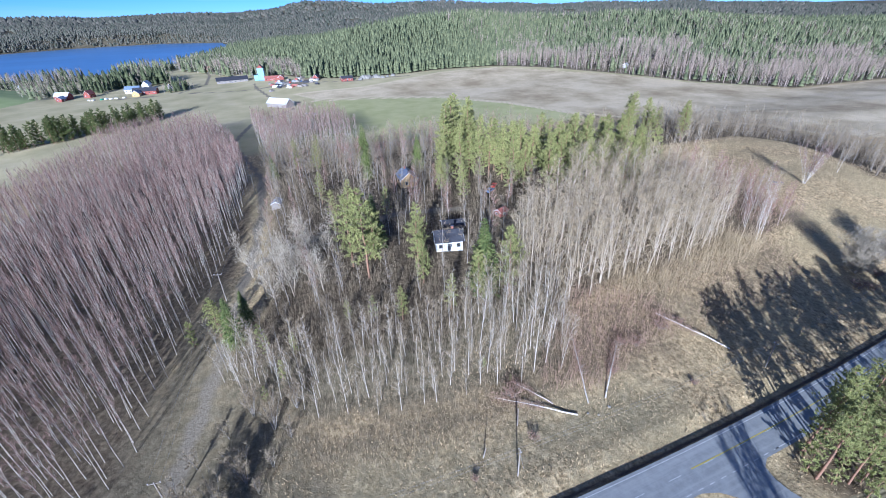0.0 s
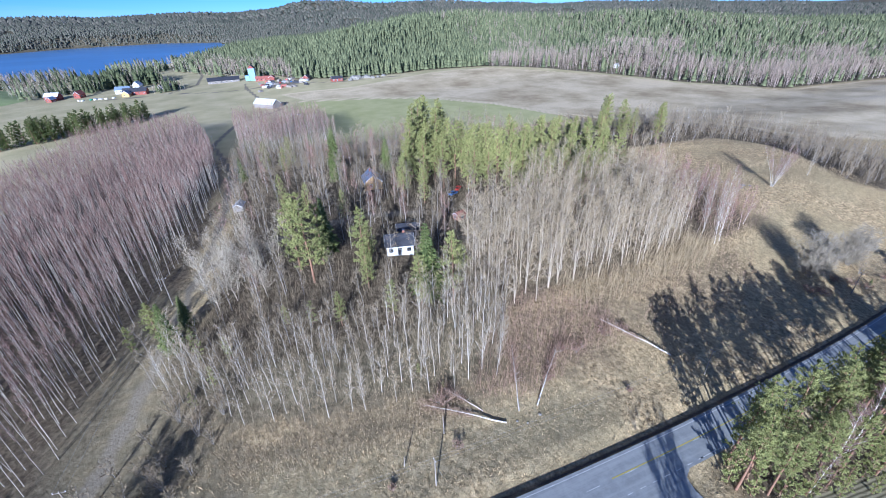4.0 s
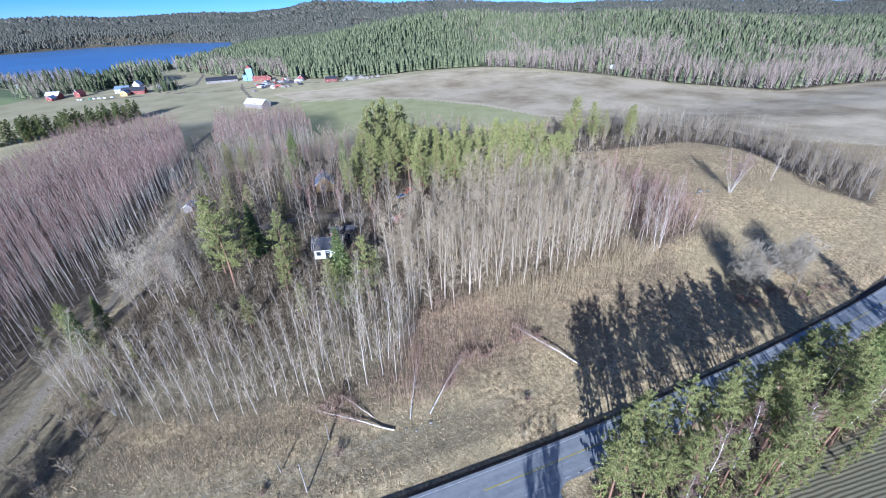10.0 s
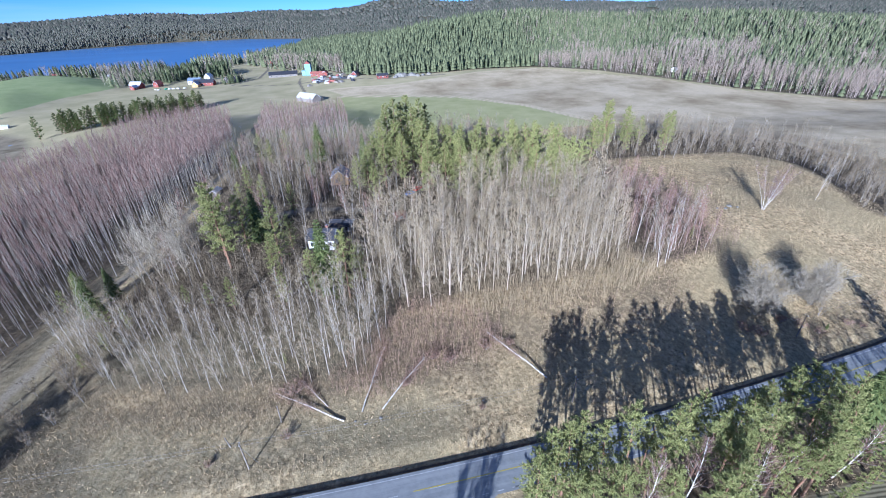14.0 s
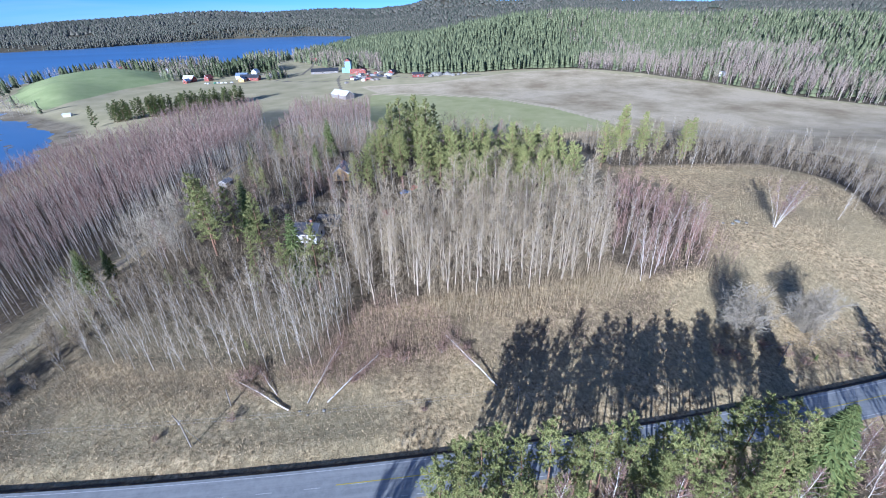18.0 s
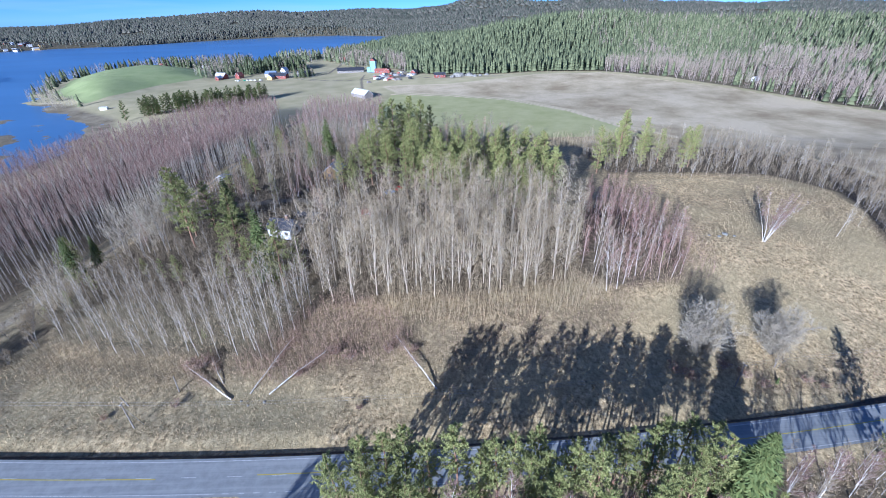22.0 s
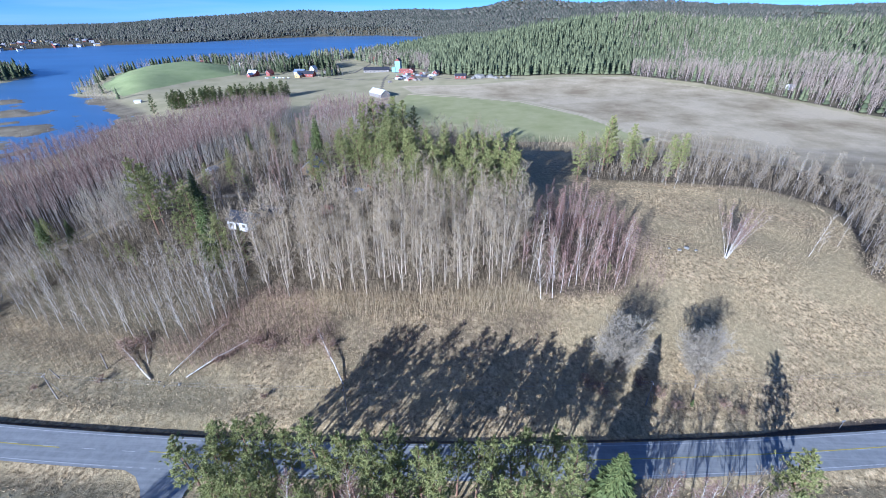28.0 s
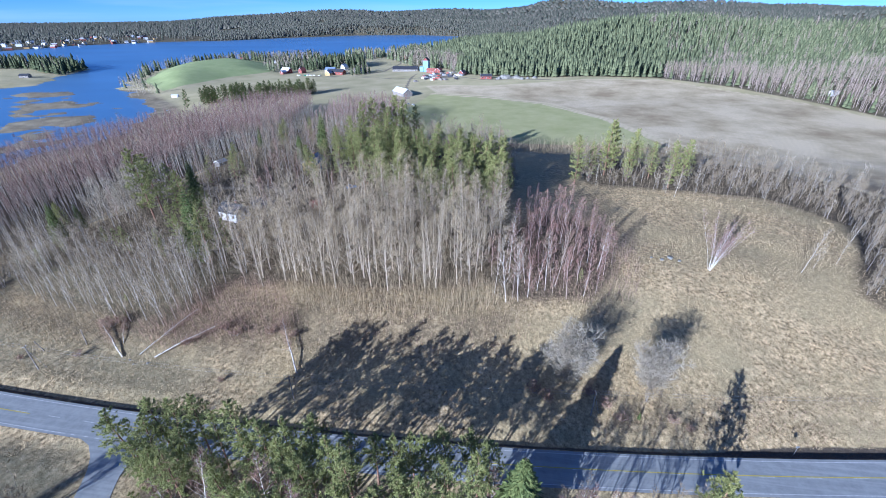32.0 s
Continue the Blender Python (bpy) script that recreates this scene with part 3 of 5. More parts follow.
def scatter(rng, poly, gap, tries=30, keep=None, taken=None):
    """Points spread in a polygon, at least gap apart."""
    xs, ys = [p[0] for p in poly], [p[1] for p in poly]
    area = (max(xs) - min(xs)) * (max(ys) - min(ys))
    n = int(area / gap ** 2 * 1.0 * tries / 10)
    c = np.stack([rng.uniform(min(xs), max(xs), n), rng.uniform(min(ys), max(ys), n)], 1)
    c = c[inside(poly, c[:, 0], c[:, 1]) > 0]
    if keep is not None:
        c = c[keep(c[:, 0], c[:, 1])]
    cells, got = {}, []
    for p in (taken or []):
        cells.setdefault((int(p[0] // gap), int(p[1] // gap)), []).append(p)
    for p in c:
        i, j = int(p[0] // gap), int(p[1] // gap)
        if all((p[0] - q[0]) ** 2 + (p[1] - q[1]) ** 2 >= gap * gap for a in (-1, 0, 1) for b in (-1, 0, 1) for q in cells.get((i + a, j + b), ())):
            cells.setdefault((i, j), []).append(p)
            got.append((float(p[0]), float(p[1])))
    return got


# ---- ground, lake, roads ----
def steps(*runs):
    out = []
    for a, b, s in runs:
        out += list(np.arange(a, b, s))
    return np.array(out + [runs[-1][1]])


def build_ground():
    xs = steps((-4800, -1800, 200), (-1800, -700, 50), (-700, -260, 14), (-260, -130, 7), (-130, 300, 2.8), (300, 620, 7), (620, 1300, 25), (1300, 4800, 140))
    ys = steps((-4800, -600, 600), (-600, -60, 45), (-60, 10, 3.5), (10, 24, 2), (24, 58, 0.85), (58, 220, 2.8), (220, 660, 5.5), (660, 1300, 16), (1300, 2400, 40), (2400, 4800, 120))
    gx, gy = np.meshgrid(xs, ys)
    x, y = gx.ravel(), gy.ravel()
    v = np.stack([x, y, land(x, y)], 1)
    nx, ny = len(xs), len(ys)
    i = (np.arange(ny - 1)[:, None] * nx + np.arange(nx - 1)[None]).ravel()
    f = np.stack([i, i + 1, i + nx + 1, i + nx], 1)
    ob = part("ground", (v, f), M_GROUND)
    tagged(ob, "dry tan spring grass, bare fields and brown woodland floor", "ground", kind="structure")
    ob.data.polygons.foreach_set("use_smooth", np.ones(len(f), bool))
    off = y - road_y(x)
    soft = lambda d, w: np.clip(0.5 + d / (2 * w), 0, 1)
    near = (x > -260) & (x < 330) & (y < 330)
    grove = np.maximum.reduce([soft(inside(p, x, y), 4) for p in (GROVE, HOLLOW, BIRCHES, ASPENS, PLANTATION, PURPLE, THICKET)])
    brush = np.maximum.reduce([0.85 * soft(inside([(-60, 36), (-46, 38), (-36, 62), (-27, 96), (-18, 140), (-12, 190), (-18, 190), (-26, 140), (-36, 96), (-46, 62)], x, y), 2.5), 0.62 * soft(inside(BRUSH, x, y), 5), 0.8 * soft(inside([(82, 10), (80, 22), (120, 23), (190, 25), (192, 16), (150, 7)], x, y), 3), 0.56 * soft(inside([(80, 62), (100, 52), (128, 56), (152, 62), (156, 80), (120, 80), (84, 80)], x, y), 7), 0.66 * soft(inside([(-60, 20), (-30, 30), (0, 42), (0, 66), (-18, 88), (-28, 120), (-46, 66)], x, y), 4)])
    sea = inside(LAKE, x, y)
    wood = np.maximum(soft(inside(WOODEDGE, x, y), 8), sm(1500, 1700, np.hypot(x, y)))
    ruts = near_line(TRACK, x, y)
    mud = np.maximum(soft(1.9 - ruts, 1.1) * (1 - 0.35 * soft(0.5 - ruts, 0.5)), soft(2.0 - near_line(DRIVE, x, y), 1.5))
    mud = np.maximum.reduce([mud] + [soft(2.2 - near_line(r, x, y), 2.0) for r in FARMROADS])
    yard = soft(28 - np.hypot(x - 45, y - 640), 12)
    masks = {
        "litter": np.maximum(grove, brush) * near, "wood": wood, "plough": soft(inside(PLOUGH, x, y), 4), "green": soft(inside(GREEN, x, y), 4),
        "lush": soft(inside(LUSH, x, y), 8), "furrow": np.maximum(soft(inside(SOUTHFIELD, x, y), 2), 0 * x),
        "straw": np.maximum(soft(1.6 - near_line(BALK, x, y), 1.6), 0.8 * soft(3.0 - np.abs(inside(PLOUGH, x, y) + 1), 3.0)),
        "mud": np.maximum(mud, yard), "ditch_shade_soil": soft(0.55 + 1.1 * sm(186, 214, x) - np.abs(off - 4.8 - 0.9 * sm(186, 214, x)), 0.45),
        "moss": np.maximum.reduce([0.45 * soft(inside([(-60, 20), (-30, 30), (6, 36), (2, 50), (-6, 66), (-14, 90), (-12, 130), (-30, 130), (-46, 66)], x, y), 6), 0.5 * soft(inside(BIRCHES, x, y), 5), 0.56 * soft(inside([(-10, 36), (66, 34), (84, 46), (60, 54), (30, 54), (-4, 60)], x, y), 7), 0.75 * soft(inside([(20, 21), (60, 22), (71, 12), (80, -30), (20, -30)], x, y), 3)]),
        "olive": np.maximum(sm(300, 345, y) * (1 - wood), soft(inside(WESTFIELD, x, y), 3)), "reed": soft(sea + 26, 12) * (y < 520) + 0.0 * x,
    }
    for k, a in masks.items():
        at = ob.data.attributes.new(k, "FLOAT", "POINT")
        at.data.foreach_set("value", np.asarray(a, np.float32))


def build_lake():
    v = [(-4800, -200, LAKE_Z), (200, -200, LAKE_Z), (200, 3200, LAKE_Z), (-4800, 3200, LAKE_Z)]
    tagged(part("water", (v, [(0, 1, 2, 3)]), M_WATER), "deep blue rippled lake with flooded reed shallows", "lake", kind="structure")


def strip(name, x0, x1, o0, o1, z, material, parent=None, step=3.0, label=""):
    """A band that follows the road, between two offsets from its middle."""
    xs = np.arange(x0, x1 + 0.01, min(step, (x1 - x0)))
    c = road_y(xs)
    lo = np.stack([xs, c + o0, np.full_like(xs, z)], 1)
    hi = np.stack([xs, c + o1, np.full_like(xs, z)], 1)
    low = np.concatenate([lo, hi])
    n = len(xs)
    i = np.arange(n - 1)
    return part(name, (low, np.stack([i, i + 1, i + n + 1, i + n], 1)), material, parent, label)


def build_roads():
    road = strip("road", -500, 700, -4.05, 4.05, 0.06, M_ASPHALT)
    tagged(road, "grey asphalt country road with worn lane markings", "road", kind="structure")
    # the side road with its flared mouth
    ys = np.linspace(26.0, -120.0, 60)
    d = np.clip((26.0 - ys) / 9.0, 0, 1)
    flare = 8.5 * (1 - np.sqrt(1 - (1 - d) ** 2 * 0.999))
    mid = 68.0 + 0.42 * (26 - ys)
    v = np.concatenate([np.stack([mid - 3.6 - flare, ys, np.full(60, 0.052)], 1), np.stack([mid + 3.6 + flare, ys, np.full(60, 0.052)], 1)])
    i = np.arange(59)
    tagged(part("side_road", (v, np.stack([i, i + 60, i + 61, i + 1], 1)), M_ASPHALT), "short grey asphalt side road with a flared mouth", "road", kind="structure")
    lines = thing("lane_marking", Matrix(), "painted white edge lines and yellow and white centre lines", "road marking", kind="structure")
    z = 0.075
    strip("edge_line", -500, 700, 3.35, 3.5, z, M_WHITE_LINE, lines)
    strip("edge_line", -500, 56, -3.5, -3.35, z, M_WHITE_LINE, lines)
    strip("edge_line", 81, 700, -3.5, -3.35, z, M_WHITE_LINE, lines)
    for x in np.arange(56.5, 81, 3.0):
        strip("edge_dash", x, x + 1.3, -3.5, -3.35, z, M_WHITE_LINE, lines, 1.3)
    strip("barrier_line", -60, 42, -0.3, -0.12, z, M_YELLOW_LINE, lines, label="yellow no-passing line")
    strip("barrier_line", 62, 300, 0.12, 0.3, z, M_YELLOW_LINE, lines, label="yellow no-passing line")
    for x in np.arange(-160, 300, 9.0):
        strip("centre_dash", x, x + 3.0, -0.06, 0.06, z, M_WHITE_LINE, lines, 3.0)


GROVE = [(-12, 100), (30, 98), (60, 100), (75, 125), (140, 122), (150, 150), (152, 178), (140, 250), (110, 280), (45, 285), (0, 300), (-6, 240), (-4, 180)]
BIRCHES = [(-24, 86), (-6, 68), (10, 63), (36, 60), (53, 58), (62, 70), (68, 84), (52, 88), (30, 80), (0, 84), (-14, 90)]
HOLLOW = [(-24, 88), (0, 80), (30, 76), (60, 82), (64, 102), (-14, 104)]
ASPENS = [(58, 80), (70, 74), (84, 78), (110, 77), (140, 83), (147, 100), (147, 116), (130, 124), (98, 118), (76, 110), (64, 100)]
PURPLE = [(143, 88), (152, 80), (176, 84), (185, 102), (180, 128), (164, 136), (150, 118)]
THICKET = [(186, 176), (228, 172), (262, 168), (282, 150), (270, 126), (252, 96), (262, 76), (330, 105), (345, 160), (322, 222), (285, 240), (220, 225), (196, 246), (184, 210)]
PLANTATION = [(-41, 66), (-36, 92), (-28, 127), (-18, 167), (-15, 230), (-22, 300), (-36, 372), (-58, 398), (-104, 385), (-116, 290), (-122, 200), (-130, 120), (-128, 58)]
BLOCK = [(-4, 292), (58, 304), (56, 376), (-12, 390)]
BRUSH = [(-20, 62), (0, 54), (30, 50), (60, 52), (86, 50), (92, 62), (80, 76), (60, 80), (40, 64), (0, 66)]
build_ground()
build_lake()
build_roads()

# ---- the stands of trees ----
rng = np.random.default_rng(7)
BIRCH = [make_tree("birch_tree", "leafless birch with a white trunk and fine pale twigs", "tree", *bare_tree(rng, h, 0.085, st, sp, 26, 440, 1.1, lean=ln, tw=0.034, fan=0.4, rise=0.42, twig_len=1.9, dome=0.6), M_BIRCH if h in (17, 14) else M_BIRCH_YOUNG, M_TWIG_BIRCH)
         for h, st, sp, ln in ((17, 0.26, 3.0, (0, 0)), (15, 0.28, 2.8, (0.05, 0.02)), (17.5, 0.24, 3.2, (-0.05, 0)), (14, 0.2, 3.0, (0.02, -0.05)))]
ASPEN = [make_tree("aspen_tree", "tall leafless aspen with a pale grey-brown trunk and dense twigs", "tree", *bare_tree(rng, h, 0.15, st, sp, lb, 840 // n, 0.7, tw=0.044, stems=n, twig_len=2.3, fan=0.48, rise=0.28, open_up=(0.02, 0.09), dome=0.5), M_ASPEN, M_TWIG_PALE)
         for h, st, sp, n, lb in ((23, 0.14, 4.6, 1, 42), (21, 0.18, 4.2, 2, 24), (24, 0.15, 4.8, 1, 42), (20, 0.12, 4.4, 2, 24))]
GREYTREE = [make_tree("grey_tree", "leafless grey deciduous tree with a spreading crown", "tree", *bare_tree(rng, h, 0.13, st, sp, 24, 420, 0.9, tw=0.045, twig_len=2.4, rise=0.35, dome=0.6), M_GREYBARK, M_TWIG_GREY)
            for h, st, sp in ((17, 0.16, 4.2), (15, 0.2, 3.8), (19, 0.2, 4.4))]
PURPLETREE = [make_tree("purple_birch", "leafless birch with a slender white trunk and purple-brown twigs", "tree", *bare_tree(rng, h, 0.085, st, sp, 20, 460, 1.2, lean=ln, tw=0.042, twig_len=2.0, dome=0.7), M_BIRCH if h == 14 else M_BROWNBIRCH, M_TWIG_MAROON)
              for h, st, sp, ln in ((16, 0.16, 2.6, (0, 0)), (14, 0.14, 2.4, (0.04, 0.03)), (17, 0.24, 2.8, (-0.03, 0.02)))]
PLANTED = [make_tree("plantation_birch", "straight slender plantation birch, leafless, with reddish-purple upper twigs", "tree", *bare_tree(rng, h, 0.08, st, sp, 18, 260, 1.7, tw=0.045, twig_len=2.2), M_BIRCH_YOUNG, M_TWIG_PURPLE)
           for h, st, sp in ((21, 0.5, 1.7), (20, 0.54, 1.6), (22, 0.48, 1.8))]
SHRUB = [make_tree("bare_shrub", "leafless grey shrub with many thin stems", "shrub", *bare_tree(rng, h, 0.05, 0.15, sp, 4, 60, 0.9, tw=0.06, stems=5, twig_len=1.9), M_GREYBARK, M_TWIG_GREY)
         for h, sp in ((7, 2.2), (6, 2.0), (8.5, 2.2))]
PINE = [make_tree("pine_tree", "yellow-green Scots pine with a ragged crown and reddish trunk", "tree", *pine_tree(rng, h, st, sp, n, 14, 1.05, 0.28, 0, 0.12), M_PINE_BARK, M_PINE)
        for h, st, sp, n in ((20, 0.12, 4.4, 480), (20, 0.1, 4.0, 480), (20, 0.2, 4.7, 480))]
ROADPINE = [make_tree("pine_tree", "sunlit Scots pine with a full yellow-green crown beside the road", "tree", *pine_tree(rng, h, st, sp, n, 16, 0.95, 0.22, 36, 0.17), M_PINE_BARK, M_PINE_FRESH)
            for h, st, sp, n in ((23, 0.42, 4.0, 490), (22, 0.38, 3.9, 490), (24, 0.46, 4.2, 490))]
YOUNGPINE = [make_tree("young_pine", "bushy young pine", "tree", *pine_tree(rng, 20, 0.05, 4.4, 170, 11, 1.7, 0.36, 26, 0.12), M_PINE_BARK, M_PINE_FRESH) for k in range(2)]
FIELDPINE = [make_tree("pine_tree", "dark green pine in a row behind the plantation", "tree", *pine_tree(rng, 20, 0.06, 4.8, 190, 10, 1.9, 0.36, 26, 0.12), M_PINE_BARK, M_SPRUCE) for k in range(2)]
SPRUCE = [make_tree("spruce_tree", "dark green pointed spruce", "tree", *spruce_tree(rng, h, sp, 22, 11, 10), M_SPRUCE_BARK, M_SPRUCE) for h, sp in ((20, 3.8), (16, 3.3))]


def set_stand(points, protos, group, low=0.85, high=1.12, label=""):
    for k, (x, y) in enumerate(points):
        plant(protos[rng.integers(len(protos))], x, y, rng.uniform(low, high), rng=rng, group=group, tilt=(rng.normal() * 1.5, rng.normal() * 1.5), label=label)


# conifers that stand out, each by its place and height (m)
conifers = [(18, 103.5, 26), (15, 111, 22), (22, 112, 19), (24.5, 120, 18), (15, 143, 13), (33, 103, 20), (36, 110, 12), (32, 96, 13), (47, 88, 22), (44, 85, 15), (53, 84, 20), (57, 89, 13),
            (35.5, 84.5, 11), (22, 85, 10), (9, 90, 6), (-19, 97, 14), (-23, 103, 12), (-16, 104, 10), 
            (60, 150, 16), (64, 158, 17), (34, 140, 12), (66, 142, 15), (71.5, 157, 23), (22, 150, 13), (14, 165, 13)]
conifers += [(76, 182, 29), (80, 187, 30), (88, 199, 29), (84, 192, 27), (93, 196, 28), (72, 174, 24), (88, 184, 26), (98, 203, 24), (68, 166, 20)]
conifers += [(180, 176, 22), (196, 191, 26), (200, 196, 24), (208, 190, 22), (205, 184, 17), (222, 176, 21), (229, 182, 20), (217, 190, 17), (188, 186, 17)]
conifers += [(10, 225, 15), (22, 235, 16), (-2, 215, 12), (18, 205, 13)]
taken = [(c[0], c[1]) for c in conifers] + [(46, 112), (42, 110), (50, 114), (46, 116), (52, 170), (52, 166), (52, 175), (84, 150)]
for x, y, h in conifers:
    p = PINE[rng.integers(3)] if rng.uniform() < 0.82 else SPRUCE[0]
    plant(p, x, y, 1.06 * h / 20.0, rng=rng, group="conifers on the knoll")
for x, y in scatter(rng, [(70, 158), (88, 140), (100, 126), (114, 116), (136, 114), (148, 132), (146, 158), (110, 172), (78, 178)], 6.4, 60, taken=taken):
    plant(PINE[rng.integers(3)], x, y, rng.uniform(1.05, 1.32), rng=rng, group="conifers on the knoll")
    taken.append((x, y))
for x, y, h in [(42, 208, 21), (64, 190, 17), (38, 186, 13)]:
    plant(SPRUCE[int(h < 17)], x, y, h / (20 if h >= 17 else 16), rng=rng, group="conifers on the knoll")

clear_house = lambda x, y: (np.hypot(x - 46, y - 112) > 7.5) & (np.hypot(x - 52, y - 170) > 7.5) & (near_line([(47, 106), (40, 84)], x, y) > 2.5) & (near_line([(48, 107), (68, 72)], x, y) > 2.0) & (near_line(DRIVE, x, y) > 3.5)
slope = scatter(rng, BIRCHES, 2.7, 40, clear_house, taken)
set_stand([p for p in slope if p[0] < 33], BIRCH, "birch grove on the slope", 0.6, 0.88)
set_stand([p for p in slope if p[0] >= 33], BIRCH, "birch grove on the slope", 0.85, 1.15)
set_stand(scatter(rng, ASPENS, 3.3, 40, clear_house, taken), ASPEN, "aspen stand")
set_stand(scatter(rng, PURPLE, 3.7, 40), PURPLETREE, "purple birches by the meadow", 0.6, 1.08)
set_stand(scatter(rng, HOLLOW, 5.2, 30, clear_house, taken), GREYTREE, "bare trees on the knoll", 0.5, 0.85)
set_stand([(46, 146), (49, 149), (51, 153), (43, 141), (55, 147), (40, 152)], PURPLETREE, "birches on the knoll", 0.8, 1.1)
set_stand(scatter(rng, GROVE, 11.0, 30, clear_house, taken), PURPLETREE, "birches on the knoll", 0.75, 1.15)
set_stand(scatter(rng, GROVE, 6.8, 30, clear_house, taken), GREYTREE, "bare trees on the knoll")
set_stand([(47, 160), (51, 158), (56, 160), (60, 163), (44, 164), (54, 154), (49, 152), (40, 168), (58, 157), (62, 160), (57, 152), (52, 155)], GREYTREE, "bare trees on the knoll", 0.7, 0.95)
set_stand(scatter(rng, THICKET, 6.2, 30), SHRUB, "thicket at the field edge", 0.8, 1.3)
set_stand(scatter(rng, THICKET, 13, 30), BIRCH, "birches in the thicket", 0.6, 0.95)
thicket_points = scatter(rng, THICKET, 6.6, 30)
planted = scatter(rng, PLANTATION, 2.75, 40, lambda x, y: near_line(TRACK, x, y) > 6)
front = sorted(planted, key=lambda p: p[1] - 1.1 * p[0])[:300]
chosen = set(front)
set_stand(front, PLANTED, "plantation rows", 0.9, 1.05)


def repeat(tv, tf, x, y, z, sx, sz, rng):
    """Many turned and scaled copies of a small mesh, joined."""
    n = len(x)
    a = rng.uniform(0, 6.28, n)
    c, s = np.cos(a)[:, None], np.sin(a)[:, None]
    v = np.stack([(tv[None, :, 0] * c - tv[None, :, 1] * s) * sx[:, None] + x[:, None], (tv[None, :, 0] * s + tv[None, :, 1] * c) * sx[:, None] + y[:, None],
                  tv[None, :, 2] * sz[:, None] + z[:, None]], 2)
    f = tf[None] + (np.arange(n) * len(tv))[:, None, None]
    return v.reshape(-1, 3), f.reshape(-1, tf.shape[1])


def repeat_stuff(name, templates, points, size, material, label, category, low=0.85, high=1.15, parent=None):
    """Joined copies of small meshes at points; the same points give the same turns and sizes, so that twigs sit on their trunks."""
    pts = np.array(points)
    rng = np.random.default_rng(len(pts) * 7 + int(abs(pts[0, 0]) * 10))
    which = rng.integers(len(templates), size=len(pts))
    out = []
    for k, (tv, tf) in enumerate(templates):
        p = pts[which == k]
        if len(p):
            s = rng.uniform(low, high, len(p)) * size
            out.append(repeat(tv, tf, p[:, 0], p[:, 1], land(p[:, 0], p[:, 1]) - 0.05, s, s, rng))
    ob = part(name, join(*out), material, parent)
    return tagged(ob, label, category, kind="stuff") if parent is None else ob


def sparse(h, st, sp, limbs, twigs, tw, tl):
    """A cheap leafless tree: trunk and twigs kept apart."""
    u = np.linspace(0, 1, 3)
    trunk = tube(np.stack([0.02 * h * rng.normal() * u, 0.02 * h * rng.normal() * u, h * u], 1), [0.13, 0.1, 0.03], 4)
    t = rng.uniform(st, 1.0, twigs)
    a = rng.uniform(0, 6.28, twigs)
    d = np.stack([np.cos(a), np.sin(a), rng.uniform(1.2, 3.2, twigs)], 1)
    r = sp * (1.05 - t) / (1.05 - st) * rng.uniform(0.0, 0.75, twigs)
    p = np.stack([np.cos(a) * r, np.sin(a) * r, h * t * 0.97], 1)
    d = d / np.linalg.norm(d, axis=1, keepdims=True) * (rng.uniform(0.6, 1.2, twigs) * tl)[:, None]
    return trunk, slivers(p, d, rng.uniform(0.7, 1.4, twigs) * tw, rng)


rest = [p for p in planted if p not in chosen] + scatter(rng, BLOCK, 3.0, 40)
tpl = [sparse(21, 0.54, 1.7, 0, 58, 0.09, 2.6) for k in range(5)]
wood_ob = thing("plantation", Matrix(), "dense rows of slender leafless birches with reddish-purple tops", "woodland", kind="stuff")
repeat_stuff("trunks", [t[0] for t in tpl], rest, 1.0, M_BIRCH_YOUNG, "", "", parent=wood_ob)
repeat_stuff("twigs", [t[1] for t in tpl], rest, 1.0, M_TWIG_PURPLE, "", "", parent=wood_ob)


fringe = thing("thicket_trees", Matrix(), "leafless grey trees massed along the field edge", "woodland", kind="stuff")
grey_wood, grey_twigs = zip(*[bare_tree(rng, h, 0.12, 0.15, sp, 20, 300, 0.9, tw=0.055, twig_len=2.4, rise=0.35, dome=0.6) for h, sp in ((15, 3.6), (13, 3.4), (17, 3.8))])
repeat_stuff("trunks", list(grey_wood), thicket_points, 0.85, M_GREYBARK, "", "", 0.7, 1.15, parent=fringe)
repeat_stuff("twigs", list(grey_twigs), thicket_points, 0.85, M_TWIG_GREY, "", "", 0.7, 1.15, parent=fringe)


# ---- far woods ----
def cone(tiers, sides, r, jag=0.25):
    out = []
    for i in range(tiers):
        z0, z1 = 0.08 + 0.75 * i / tiers, 0.08 + 0.92 * (i + 1.35) / (tiers + 0.35)
        rr = r * (1 - 0.72 * i / max(1, tiers))
        a = np.arange(sides) * 2 * math.pi / sides + i
        ring = np.stack([np.cos(a) * rr * rng.uniform(1 - jag, 1 + jag, sides), np.sin(a) * rr * rng.uniform(1 - jag, 1 + jag, sides), z0 + rng.uniform(-0.03, 0.03, sides)], 1)
        v = np.concatenate([ring, [[0, 0, min(1.0, z1)]]])
        out.append((v, np.array([(j, (j + 1) % sides, sides) for j in range(sides)])))
    return join(*out)


def grid_points(x0, x1, y0, y1, gap, keep):
    gx, gy = np.meshgrid(np.arange(x0, x1, gap), np.arange(y0, y1, gap))
    p = np.stack([gx.ravel(), gy.ravel()], 1) + rng.uniform(-0.48, 0.48, (gx.size, 2)) * gap
    return p[keep(p[:, 0], p[:, 1])]


def wooded(x, y):
    return (inside(WOODEDGE, x, y) > 0) & (inside(PLOUGH, x, y) < -2)


